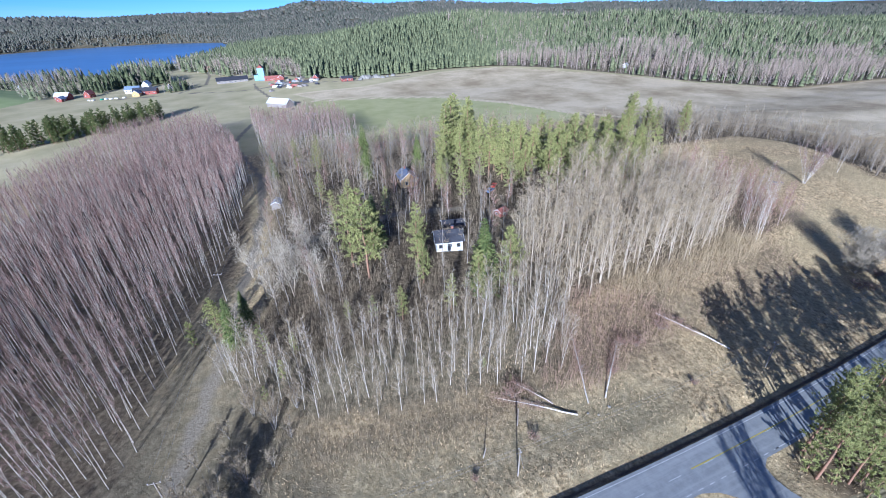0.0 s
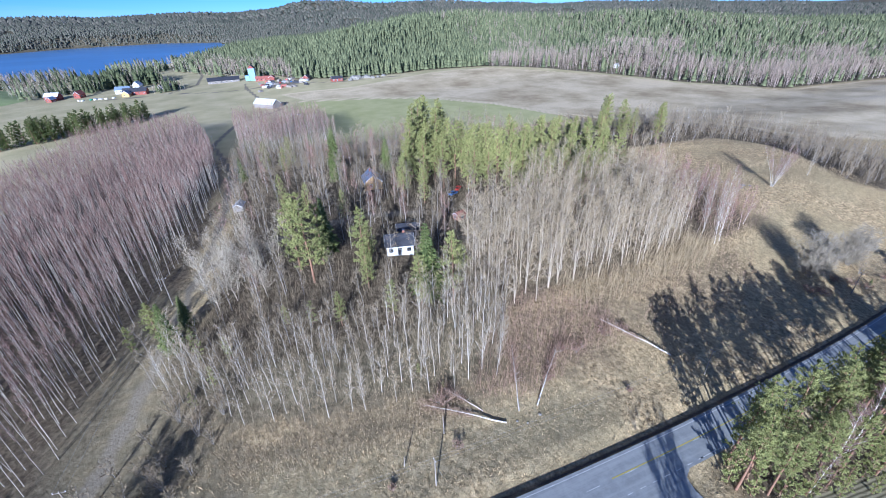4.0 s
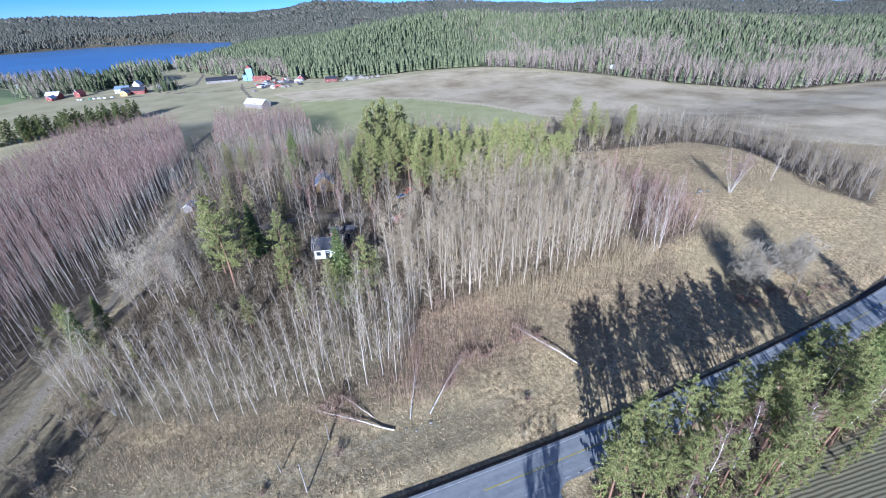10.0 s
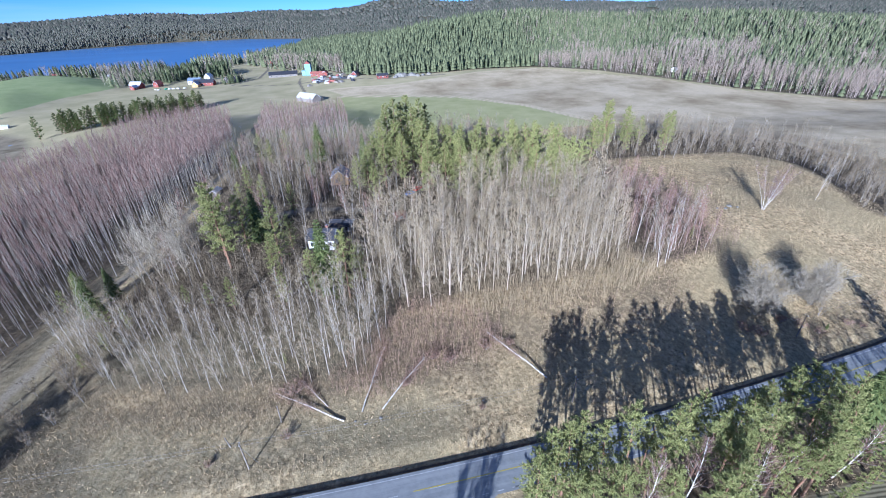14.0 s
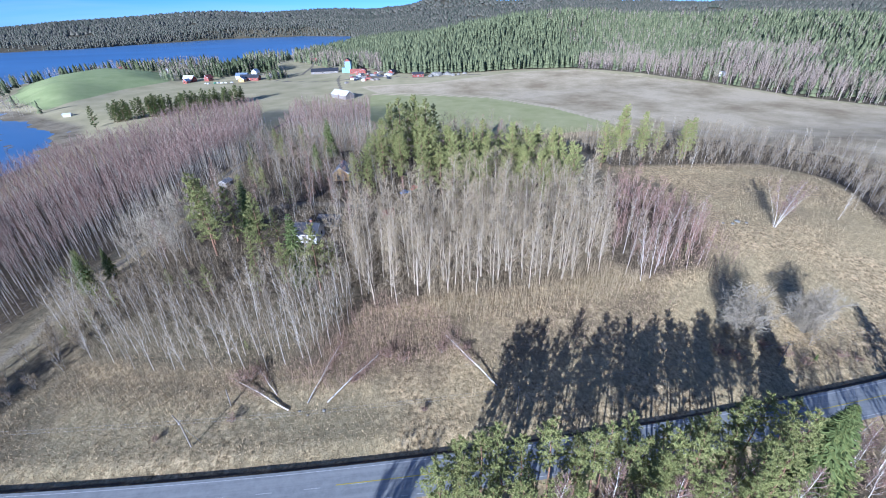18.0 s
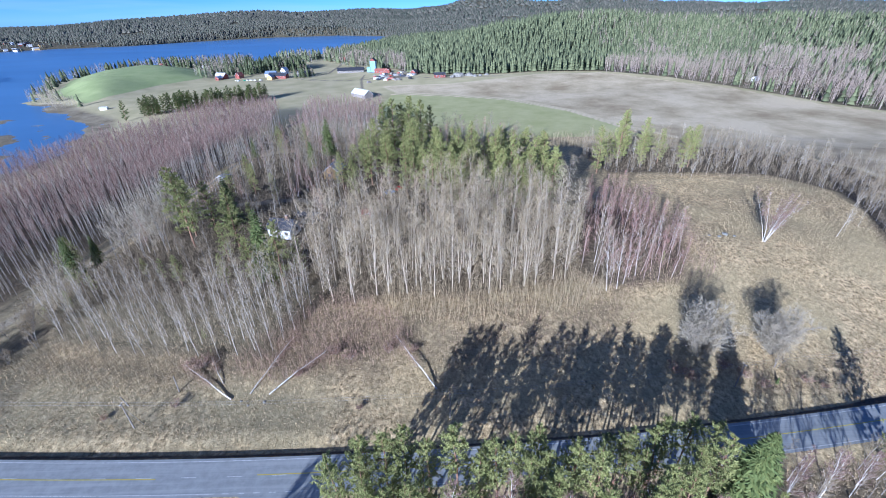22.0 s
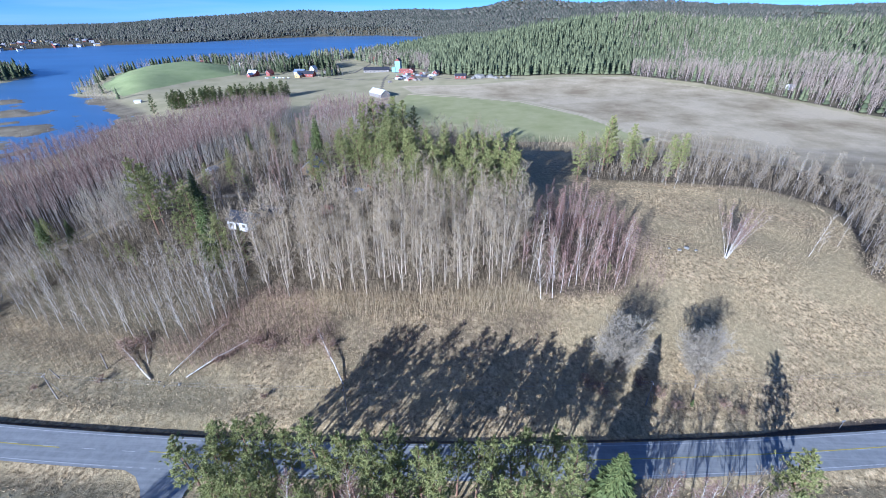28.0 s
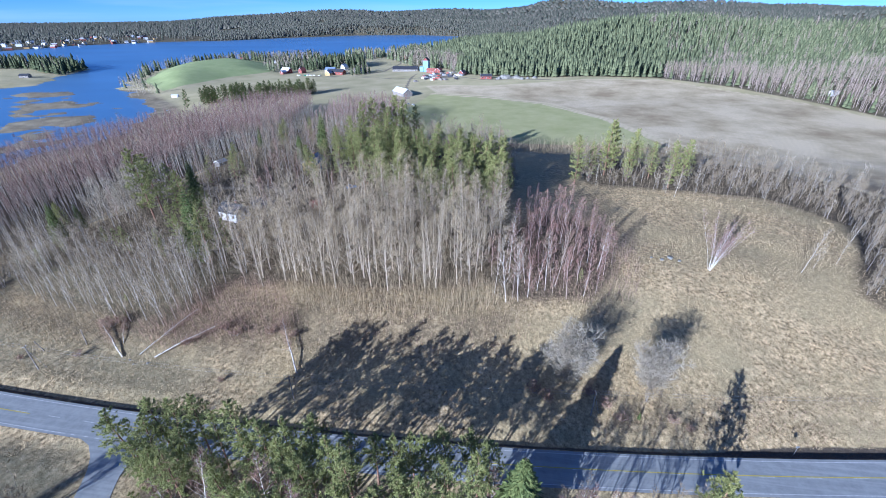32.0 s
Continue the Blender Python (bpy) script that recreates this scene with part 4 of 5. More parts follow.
def bare_belt(x, y):
    """Leafless birches along the field edge, broad patches on the slope behind."""
    d = inside(WOODEDGE, x, y)
    return ((d < 75 + 25 * bumpy(x, y, 40.0)) & (x > 345) & (y < 640)) | ((d < 45) & (x < 60) & (y < 1000) & (bumpy(x, y, 22.0) > -0.3)) | ((bumpy(x, y, 60.0, 3.0) > 0.45) & (x > 430) & (d < 230) & (y < 720))


seen = grid_points(-120, 1150, 200, 1000, 6.0, lambda x, y: wooded(x, y) & (np.hypot(x - 150, y) < 1050))
is_bare = (bare_belt(seen[:, 0], seen[:, 1]) | ((seen[:, 0] > 400) & (rng.uniform(size=len(seen)) < 0.12))) & (rng.uniform(size=len(seen)) < 0.86 - 0.35 * (bumpy(seen[:, 0], seen[:, 1], 24.0, 6.0) > 0.7))
spr = [cone(4, 5, 0.18, 0.35) for k in range(8)]
repeat_stuff("spruce_forest", spr, seen[~is_bare], 17.5, M_FAR_SPRUCE, "dense dark green spruce forest on a low hill", "forest", 0.5, 1.3)
far_tpl = [sparse(19, 0.34, 3.2, 0, 40, 0.16, 3.4) for k in range(5)]
belt = thing("bare_woodland", Matrix(), "pale leafless birch wood along the ploughed field", "woodland", kind="stuff")
belt_points = np.concatenate([seen[is_bare], seen[is_bare][::2] + rng.uniform(-3, 3, (len(seen[is_bare][::2]), 2))])
thick = lambda t: (t[0] * np.array([1.15, 1.15, 1]), t[1])
repeat_stuff("trunks", [thick(t[0]) for t in far_tpl], belt_points, 1.0, M_BROWNBIRCH, "", "", parent=belt)
repeat_stuff("twigs", [t[1] for t in far_tpl], belt_points, 1.0, M_FAR_BARE, "", "", parent=belt)
mid = grid_points(-150, 1900, 300, 1750, 12.5, lambda x, y: wooded(x, y) & ((np.hypot(x - 150, y) >= 1050) | (x > 1150) | (y > 1000)))
repeat_stuff("far_spruce_forest", [cone(2, 5, 0.19) for k in range(4)], mid, 18.0, M_FAR_SPRUCE, "distant conifer forest", "forest", 0.7, 1.2)
shore = lambda x, y: (np.hypot(x, y) > 1500) & (inside(LAKE, x, y) < -8) & (y > 700) & (np.abs(x) < np.where(x > 0, 2.6, 1.15) * y + 200) & ~((x > -150) & (x < 1900) & (y < 1750))
town = lambda x, y: (x < -1100) & (y > 1000) & (y < 1800) & (inside(LAKE, x, y) > -260)
near_shore = grid_points(-2100, 700, 1300, 2650, 9.5, lambda x, y: shore(x, y) & (inside(LAKE, x, y) > -420) & (bumpy(x, y, 110.0, 5.0) < 1.0) & ~(town(x, y) & (rng.uniform(size=np.shape(x)) < 0.9)))
repeat_stuff("far_shore_forest", [cone(2, 5, 0.3, 0.3) for k in range(4)], near_shore, 13.0, M_DISTANT, "mixed forest along the far shore", "forest", 0.6, 1.3)
farther = grid_points(-3600, 3600, 700, 2800, 18.0, lambda x, y: shore(x, y) & ((inside(LAKE, x, y) < -400) | (x > 700) | (x < -2100)) & (bumpy(x, y, 110.0, 5.0) < 1.2))
repeat_stuff("distant_forest", [cone(1, 5, 0.5, 0.3) for k in range(4)], farther, 16.0, M_DISTANT, "distant mixed forest on the far shore", "forest", 0.7, 1.25)
farther = grid_points(-4200, 4200, 2600, 4300, 32.0, shore)
repeat_stuff("horizon_forest", [cone(1, 5, 0.75, 0.3) for k in range(4)], farther, 17.0, M_DISTANT, "forest on the horizon hills", "forest", 0.7, 1.3)


# ---- roadside trees south of the road ----
strip_pines = scatter(rng, [(80, 20), (84, 23.5), (110, 24), (148, 26.5), (148, 20), (140, 12), (110, 9), (86, 13)], 3.6, 90, taken=[(98, 13), (118, 12), (128, 15), (140, 13), (109, 15)])
for x, y in strip_pines:
    plant(ROADPINE[rng.integers(3)], x, y, rng.uniform(0.7, 0.92), rng=rng, group="pines along the road")
BIGSPRUCE = make_tree("spruce_tree", "broad dark green spruce beside the road", "tree", *spruce_tree(rng, 21, 4.9, 30, 15, 16), M_SPRUCE_BARK, M_SPRUCE)
plant(BIGSPRUCE, 152.8, 19.4, 0.98, rng=rng, group="pines along the road", label="dark green pointed spruce beside the road")
plant(SPRUCE[1], 147.5, 17, 0.6, rng=rng, group="pines along the road")
LONE = make_tree("pine_tree", "lone Scots pine on the road verge", "tree", *pine_tree(rng, 17.5, 0.1, 5.2, 520, 15, 1.2, 0.26, 44, 0.16), M_PINE_BARK, M_PINE)
plant(LONE, 186, 24.8, 0.88, rng=rng, group="pines along the road")
ROADBIRCH = [make_tree("birch_tree", "leafless roadside birch with a bright white trunk and brown twigs", "tree", *bare_tree(rng, 16, 0.14, 0.28, 3.4, 30, 700, 0.9, tw=0.055), M_BIRCH, M_TWIG_PURPLE) for k in range(2)]
for k, (x, y, h) in enumerate([(109, 15, 18), (98, 13, 18), (118, 12, 18.5), (128, 15, 17.5), (140, 13, 17), (148, 22, 14), (159, 18, 13), (163, 21, 12), (167, 19, 13), (171, 22, 11), (177, 22, 10.5), (93, 12.5, 13), (182, 23, 9.5), (157, 13, 13), (165, 23.5, 11), (174, 20, 12)]):
    plant(ROADBIRCH[k % 2], x, y, h / 16, rng=rng, group="birches along the road", tilt=(rng.normal() * 2.5, rng.normal() * 4))
for x, y in scatter(rng, [(84, 14), (84, 9), (120, 6), (150, 9), (158, 18), (150, 18), (120, 12), (100, 12)], 3.2, 50):
    plant(YOUNGPINE[rng.integers(2)], x, y, rng.uniform(0.22, 0.48), rng=rng, group="young pines by the field", label="bushy young pine at the field edge")
for x, y, s in [(81.5, 20, 0.5), (83, 16.5, 0.42), (85, 22.5, 0.55), (88, 14.5, 0.5), (92, 12.5, 0.45), (97, 12, 0.5), (90, 19, 0.6)]:
    plant(YOUNGPINE[rng.integers(2)], x, y, s, rng=rng, group="young pines by the field", label="bushy young pine beside the road")
for x, y in scatter(rng, [(158, 16), (160, 26), (175, 27), (184, 27), (186, 21), (175, 17)], 3.4, 40):
    plant(GREYTREE[rng.integers(3)], x, y, rng.uniform(0.45, 0.7), rng=rng, group="bare trees on the verge", label="leafless pale tree on the road verge")
VERGE = make_tree("spreading_willow", "broad leafless willow with many thin stems on the verge", "tree", *bare_tree(rng, 13, 0.1, 0.2, 3.4, 8, 260, 1.0, tw=0.05, stems=9), M_GREYBARK, M_TWIG_GREY)
plant(VERGE, 65.5, 8.5, 0.9, rng=rng)
plant(VERGE, 57, 0, 1.0, rng=rng)
for x, y in [(-24, 59), (-18, 65), (-13, 61), (-27, 67), (-21, 71), (-9, 66), (-16, 57)]:
    plant(SHRUB[rng.integers(3)], x, y, rng.uniform(0.7, 1.0), rng=rng, group="bushes by the track")
for x, y, s in [(-33, 36, 1.1), (-31, 34, 1.05), (-34.5, 33, 1.0), (-26, 51, 0.95), (-22, 54, 0.9), (-28, 55, 0.9), (-18, 60, 0.75), (-12, 69, 0.8), (-7, 72, 0.7), (-16, 74, 0.75)]:
    plant(VERGE, x, y, s, rng=rng, group="willows by the track")

# ---- single trees and bushes in the meadow ----
ROUND = make_tree("round_tree", "round-crowned leafless grey tree in the meadow", "tree", *bare_tree(rng, 8.8, 0.08, 0.06, 3.0, 14, 520, 0.55, tw=0.034, stems=18, twig_len=1.6, fan=0.5, rise=0.2, open_up=(0.05, 0.62), dome=0.5), M_GREYBARK, M_TWIG_SILVER)
plant(ROUND, 165, 56, 1.65, rng=rng)
plant(ROUND, 184.5, 56, 1.5, rng=rng, label="smaller round-crowned leafless tree in the meadow")
plant(SHRUB[0], 182.5, 51.5, 0.9, rng=rng, label="pale leafless shrub beside the meadow trees")
plant(SPRUCE[1], 180, 47, 0.13, rng=rng, label="very small bright green spruce in dry grass")
PALETREE = [make_tree("pale_tree", "tall leafless pale-grey tree with a rounded crown", "tree", *bare_tree(rng, 17, 0.11, 0.15, 4.2, 34, 760, 0.9, tw=0.045, stems=2, twig_len=2.3, fan=0.42, rise=0.3, dome=0.55), M_ASPEN, M_TWIG_ASH) for k in range(2)]
CLUMP = make_tree("birch_clump", "fan-shaped clump of white birch stems with purplish twigs", "tree", *bare_tree(rng, 19, 0.085, 0.25, 2.6, 12, 300, 1.2, tw=0.042, stems=14, open_up=(0.08, 0.5)), M_BIRCH, M_TWIG_PURPLE)
plant(CLUMP, 213, 102.5, 1.0, rng=rng)
for x, y, s, tx in [(241, 105, 0.95, 8), (246, 108, 0.6, 5), (255, 112, 0.8, -4), (222, 166, 0.95, 0), (219, 169, 0.9, 4), (258, 100, 0.75, 6), (268, 118, 0.9, 5), (272, 132, 0.8, 3)]:
    plant(BIRCH[rng.integers(4)], x, y, s, rng=rng, group="meadow-edge birches", tilt=(0, tx))
for x, y, s, tx in [(149.5, 79, 1.35, 3), (146, 82, 1.25, -3), (153, 80, 1.2, 6), (150, 92, 1.2, 3), (155, 88, 1.15, 6), (161, 86, 1.1, 7), (164, 88, 1.15, 10), (178, 98, 1.0, 6)]:
    plant(BIRCH[rng.integers(4)], x, y, s, rng=rng, group="white birches by the meadow", tilt=(0, tx))
for x, y, s in [(-3, 107, 1.05), (-6, 112, 1.0), (2, 111, 1.1), (-1, 118, 1.0), (5, 104, 0.9), (-8, 106, 1.0), (4, 120, 1.05), (-6, 124, 0.95), (9, 121, 0.9), (-14, 126, 0.9)]:
    plant(PALETREE[rng.integers(2)], x, y, s, rng=rng, group="pale trees by the track", label="tall leafless pale-grey tree with a rounded crown")
plant(BIRCH[2], -19, 88, 1.0, rng=rng, tilt=(0, -14), label="white birch leaning over the track")
plant(BIRCH[0], -15, 84, 0.8, rng=rng, tilt=(4, -10), label="white birch leaning over the track")
for x, y, s in [(-9, 80, 0.3), (-13, 76, 0.24), (-5, 86, 0.34), (-20, 98, 0.4), (36, 66, 0.16), (40, 60.5, 0.12), (15, 88, 0.36), (-12, 90, 0.45), (172, 92, 0.24), (-30, 104, 0.42)]:
    plant(YOUNGPINE[0], x, y, s, rng=rng, group="young conifers", label="small bushy young pine")


BUSH = [make_tree("brown_bush", "low leafless purple-brown bush in dry grass", "shrub", *bare_tree(rng, hh, 0.035, 0.1, 1.5, 4, 70, 0.8, tw=0.05, stems=12, twig_len=1.2, open_up=(0.35, 1.1)), M_GREYBARK, M_TWIG_RED) for hh in (2.3, 1.8)]
SLOPE_BUSHES = [(38.5, 57, 1.3), (37.5, 46.5, 0.7), (22.6, 43.4, 0.55), (86, 60, 1.0), (92, 60, 0.9),
                (80.5, 44, 0.6), (72, 60, 1.1), (76, 58, 1.0), (160, 49, 1.0), (157, 51, 1.1), (176, 46, 0.8), (187, 47, 0.7), (173, 49, 0.9), (190, 45.5, 0.6), (170, 52, 1.0), (64, 54, 0.9)]
for x, y, s in SLOPE_BUSHES:
    plant(BUSH[rng.integers(2)], x, y, s, rng=rng, group="bushes on the slope")


# ---- brush, undergrowth, grass ----
def stems(points, low, high, spread, count, width, name, material, label, category):
    p = np.repeat(np.array(points), count, 0)
    p = p + rng.normal(size=p.shape) * spread
    z = land(p[:, 0], p[:, 1]) - 0.05
    h = rng.uniform(low, high, len(p))
    w = np.stack([rng.normal(size=len(p)) * 0.16 * h, rng.normal(size=len(p)) * 0.16 * h, h], 1)
    a = slivers(np.column_stack([p, z]), w, np.full(len(p), width), rng)
    q = np.column_stack([p, z]) + w * rng.uniform(0.35, 0.8, len(p))[:, None]
    d = w * 0.35 + rng.normal(size=w.shape) * 0.18 * h[:, None]
    b = slivers(q, d, np.full(len(p), width * 0.7), rng)
    ob = part(name, join(a, b), material)
    return tagged(ob, label, category, kind="stuff")


RED = [(46, 56), (58, 51), (78, 57), (86, 56), (92, 64), (82, 76), (68, 78), (54, 68)]
stems(scatter(rng, RED, 1.5, 60), 2.0, 6.5, 0.75, 11, 0.05, "red_brush", M_TWIG_RED, "dense reddish-brown leafless saplings on the slope", "brush")
stems(scatter(rng, [(82, 64), (100, 54), (128, 58), (154, 64), (158, 78), (120, 76), (84, 76)], 2.0, 40), 0.8, 3.0, 0.8, 6, 0.05, "weed_brush", M_TWIG_RED, "low brown brush and dead weeds on the slope", "brush")
GREYBRUSH = [(-15, 62), (0, 54), (28, 50), (46, 51), (42, 60), (8, 62), (-8, 68)]
stems(scatter(rng, GREYBRUSH, 1.1, 60), 1.0, 4.0, 0.4, 5, 0.045, "grey_brush", M_TWIG_GREY, "thin grey leafless saplings in rough grass", "brush")
stems(scatter(rng, [(-40, 40), (-18, 36), (-6, 48), (-20, 62), (-30, 64), (-34, 52)], 1.6, 30), 1.5, 4.5, 0.6, 5, 0.045, "track_brush", M_TWIG_GREY, "grey leafless brush beside the track", "brush")
stems(scatter(rng, [(84, 74), (96, 68), (140, 72), (152, 80), (140, 86), (110, 79), (84, 82)], 0.95, 60), 2.5, 8.5, 0.35, 5, 0.06, "sapling_fringe", M_TWIG_PALE, "pale brown saplings along the foot of the aspens", "brush")
for poly, name in ((GROVE, "grove_undergrowth"), (HOLLOW, "hollow_undergrowth"), (BIRCHES, "birch_undergrowth"), (ASPENS, "aspen_undergrowth")):
    stems(scatter(rng, poly, 1.7, 40, clear_house), 1.2, 5.5, 0.8, 10 if name != "grove_undergrowth" else 7, 0.045, name, M_TWIG_GREY, "grey-brown leafless undergrowth beneath the trees", "brush")
stems(scatter(rng, [(150, 80), (188, 84), (192, 110), (182, 136), (160, 138)], 1.8, 30), 3.0, 8.0, 0.5, 5, 0.05, "purple_brush", M_TWIG_PURPLE, "purple-brown young birch saplings", "brush")
stems(scatter(rng, [(188, 172), (230, 168), (284, 148), (276, 120), (258, 92), (285, 72), (340, 100), (345, 170), (285, 240), (200, 240), (186, 215)], 3.0, 25), 1.5, 6.0, 1.0, 8, 0.07, "edge_undergrowth", M_TWIG_GREY, "grey leafless bushes along the field edge", "brush")
stems(scatter(rng, [(20, 285), (100, 282), (190, 250), (262, 240), (258, 298), (150, 300), (60, 312)], 3.4, 25), 2.0, 8.0, 1.1, 9, 0.1, "hedge", M_TWIG_PALE, "pale leafless trees and bushes along the green field", "brush")
stems(scatter(rng, [(166, 43), (200, 44), (250, 50), (252, 62), (225, 58), (205, 54), (186, 56), (168, 52)], 1.4, 30), 0.6, 2.0, 0.5, 5, 0.04, "weed_patch", M_TWIG_RED, "brown dead weeds by the road verge", "brush")


def grass_on(x, y):
    off = y - road_y(x)
    return (off > 6.8) | ((off < -5.5) & (inside(SOUTHFIELD, x, y) < 0) & ((x < 50) | (x > 76)))


tuft = scatter(rng, [(-40, 8), (240, 10), (262, 95), (276, 150), (228, 166), (185, 165), (150, 78), (60, 80), (0, 66), (-30, 60)], 0.8, 26, grass_on)
gp = np.repeat(np.array(tuft), 5, 0) + rng.normal(size=(5 * len(tuft), 2)) * 0.2
gw = np.stack([rng.normal(size=len(gp)) * 0.3, rng.normal(size=len(gp)) * 0.3, rng.uniform(0.25, 0.85, len(gp)) * (0.75 + 0.4 * bumpy(gp[:, 0], gp[:, 1], 6.0))], 1)
tagged(part("dry_grass", slivers(np.column_stack([gp, land(gp[:, 0], gp[:, 1]) - 0.03]), gw, rng.uniform(0.06, 0.15, len(gp)), rng), M_DRYGRASS),
       "matted dry tan grass tussocks", "grass", kind="stuff")


# ---- fallen birches ----
def fallen(x0, y0, x1, y1, z1, r, crown, label):
    a, b = np.array([x0, y0, ground_z(x0, y0) + r]), np.array([x1, y1, ground_z(x1, y1) + z1])
    o = thing("fallen_birch", pose(x0, y0, ground_z(x0, y0)), label, "fallen tree")
    a, b = a - np.array(o.location), b - np.array(o.location)
    u = np.linspace(0, 1, 7)[:, None]
    path = a + (b - a) * u + np.array([0, 0, 0.3]) * np.sin(u * 3.1) + rng.normal(size=(7, 3)) * 0.06
    part("trunk", tube(path, np.linspace(r, r * 0.25, 7), 8), M_BIRCH, o)
    part("cut_end", tube(np.stack([path[0] - (b - a) * 0.002, path[0] - (b - a) * 0.004]), [r * 0.98, 0.01], 8), M_CUT, o, "pale broken wood at the butt")
    w = []
    n = 26
    t = rng.uniform(0.3, 1.0, n)
    st = a + (b - a) * t[:, None]
    d = (b - a) / np.linalg.norm(b - a)
    for k in range(n):
        q = d * rng.uniform(0.4, 1.0) + rng.normal(size=3) * 0.55
        q[2] = abs(q[2]) * 0.8
        q = q / np.linalg.norm(q) * rng.uniform(1.2, crown) * (1.2 - 0.6 * t[k])
        w.append(tube(np.stack([st[k], st[k] + q * 0.5, st[k] + q]), [0.04, 0.025, 0.01], 3))
    part("branchwork", join(*w), M_BIRCH_YOUNG, o)["kind"] = "stuff"
    m = 700
    t = rng.uniform(0.4, 1.05, m)
    st = a + (b - a) * t[:, None] + rng.normal(size=(m, 3)) * 0.5 * (0.4 + t[:, None])
    st[:, 2] = np.maximum(st[:, 2], 0.1)
    q = d * 0.9 + rng.normal(size=(m, 3)) * 0.5
    q[:, 2] = np.abs(q[:, 2]) * 0.7
    part("brushwood", slivers(st, q * rng.uniform(0.8, 1.8, (m, 1)), np.full(m, 0.04), rng), M_TWIG_RED, o)["kind"] = "stuff"


fallen(49.5, 47.6, 34.5, 57.5, 0.8, 0.2, 2.2, "fallen white birch trunk lying in dry grass")
fallen(98, 48.6, 87.5, 63.5, 1.6, 0.2, 3.2, "fallen birch with a white trunk and red-brown branches")
fallen(53.5, 49, 60.5, 64.5, 1.2, 0.16, 3.0, "slender toppled birch on the brushy slope")
fallen(58.0, 48.8, 70.0, 59.0, 2.0, 0.2, 3.4, "toppled birch with a broken butt and spread branches")
fallen(46, 52, 40, 60, 0.5, 0.12, 2.0, "thin fallen birch among brush")

# ---- rocks ----
def rock(x, y, s, flat=0.5, label="grey lichen-covered boulder in dry grass"):
    bm = bmesh.new()
    bmesh.ops.create_icosphere(bm, subdivisions=2, radius=1.0)
    for v in bm.verts:
        v.co *= 1 + 0.28 * noise.noise(v.co * 1.7 + Vector((x, y, 0)))
        v.co = Vector((v.co.x * s, v.co.y * s * 0.8, v.co.z * s * flat))
    ob = part("boulder", bm, M_STONE)
    ob.matrix_basis = pose(x, y, ground_z(x, y) + 0.1 * s, 0, 0, rng.uniform(0, 360))
    tagged(ob, label, "rock")


for x, y, s in [(200, 107, 0.8), (203, 108.5, 1.1), (205.5, 107, 0.7), (197, 108, 0.6), (52, 47.2, 0.35), (57.5, 46.8, 0.45), (54, 46, 0.3)]:
    rock(x, y, s)
for k in range(9):
    rock(128 + 6 * k + rng.uniform(-3, 3), 612 + rng.uniform(-4, 8), rng.uniform(3, 6.5), 0.7, "pale rock outcrop at the forest edge")


# ---- poles and wires ----
def pole(x, y, h, arm, lean=0.0, turn=0.0, double=False):
    z = ground_z(x, y)
    o = thing("utility_pole", pose(x, y, z, lean, 0, turn), "weathered wooden utility pole with a crossarm" if arm else "weathered wooden pole in the verge", "utility pole", "overhead line")
    part("shaft", tube([(0, 0, -0.5), (0, 0, h * 0.5), (0, 0, h)], [0.15, 0.13, 0.1], 8), M_POLE, o)
    if arm:
        part("crossarm", box(0, 0, h - 0.35, 0.12, arm, 0.12), M_POLE, o)
        for s in (-0.45, 0.0, 0.45):
            part("insulator", tube([(0, s * arm, h - 0.3), (0, s * arm, h - 0.12), (0, s * arm, h - 0.02)], [0.05, 0.08, 0.03], 6), M_TRIM, o, "white insulator")
    if double:
        part("stay", tube([(0, 0, h * 0.85), (1.9, 0.6, 0)], [0.03, 0.03], 4), M_METAL, o)
    return Vector((x, y, z + h))


def wires(tops, arm, across):
    for a, b in zip(tops, tops[1:]):
        o = thing("overhead_wire", Matrix(), "thin aluminium overhead wires between poles", "wire", "overhead line")
        for s in (-0.45, 0.45):
            off = Vector(across) * s * arm
            pts = [a.lerp(b, k / 10) + off - Vector((0, 0, 0.1 + 1.0 * (1 - (2 * k / 10 - 1) ** 2))) for k in range(11)]
            part("strand", tube([tuple(p) for p in pts], [0.014] * 11, 3), M_WIRE, o)


road_line = [pole(x, y, h, 0.9, turn=5, double=d) for x, y, h, d in ((-60, 47, 9, False), (30.5, 41.2, 7.9, True), (101, 41, 7.9, False), (169.5, 46.5, 7.4, True), (246, 54, 9.2, False), (330, 66, 9, False))]
wires(road_line, 0.9, (0, 1, 0))
track_line = [pole(x, y, h, 2.2, turn=80) for x, y, h in ((-31, 60, 9), (-22, 119, 9.5), (-11.5, 200, 9.5), (-17, 285, 9.5), (-26, 350, 9.5))]
wires(track_line, 2.2, (1, 0, 0))
pole(36, 50.5, 5.0, 0, lean=-3)
pole(26, 47, 4.2, 0, lean=12)


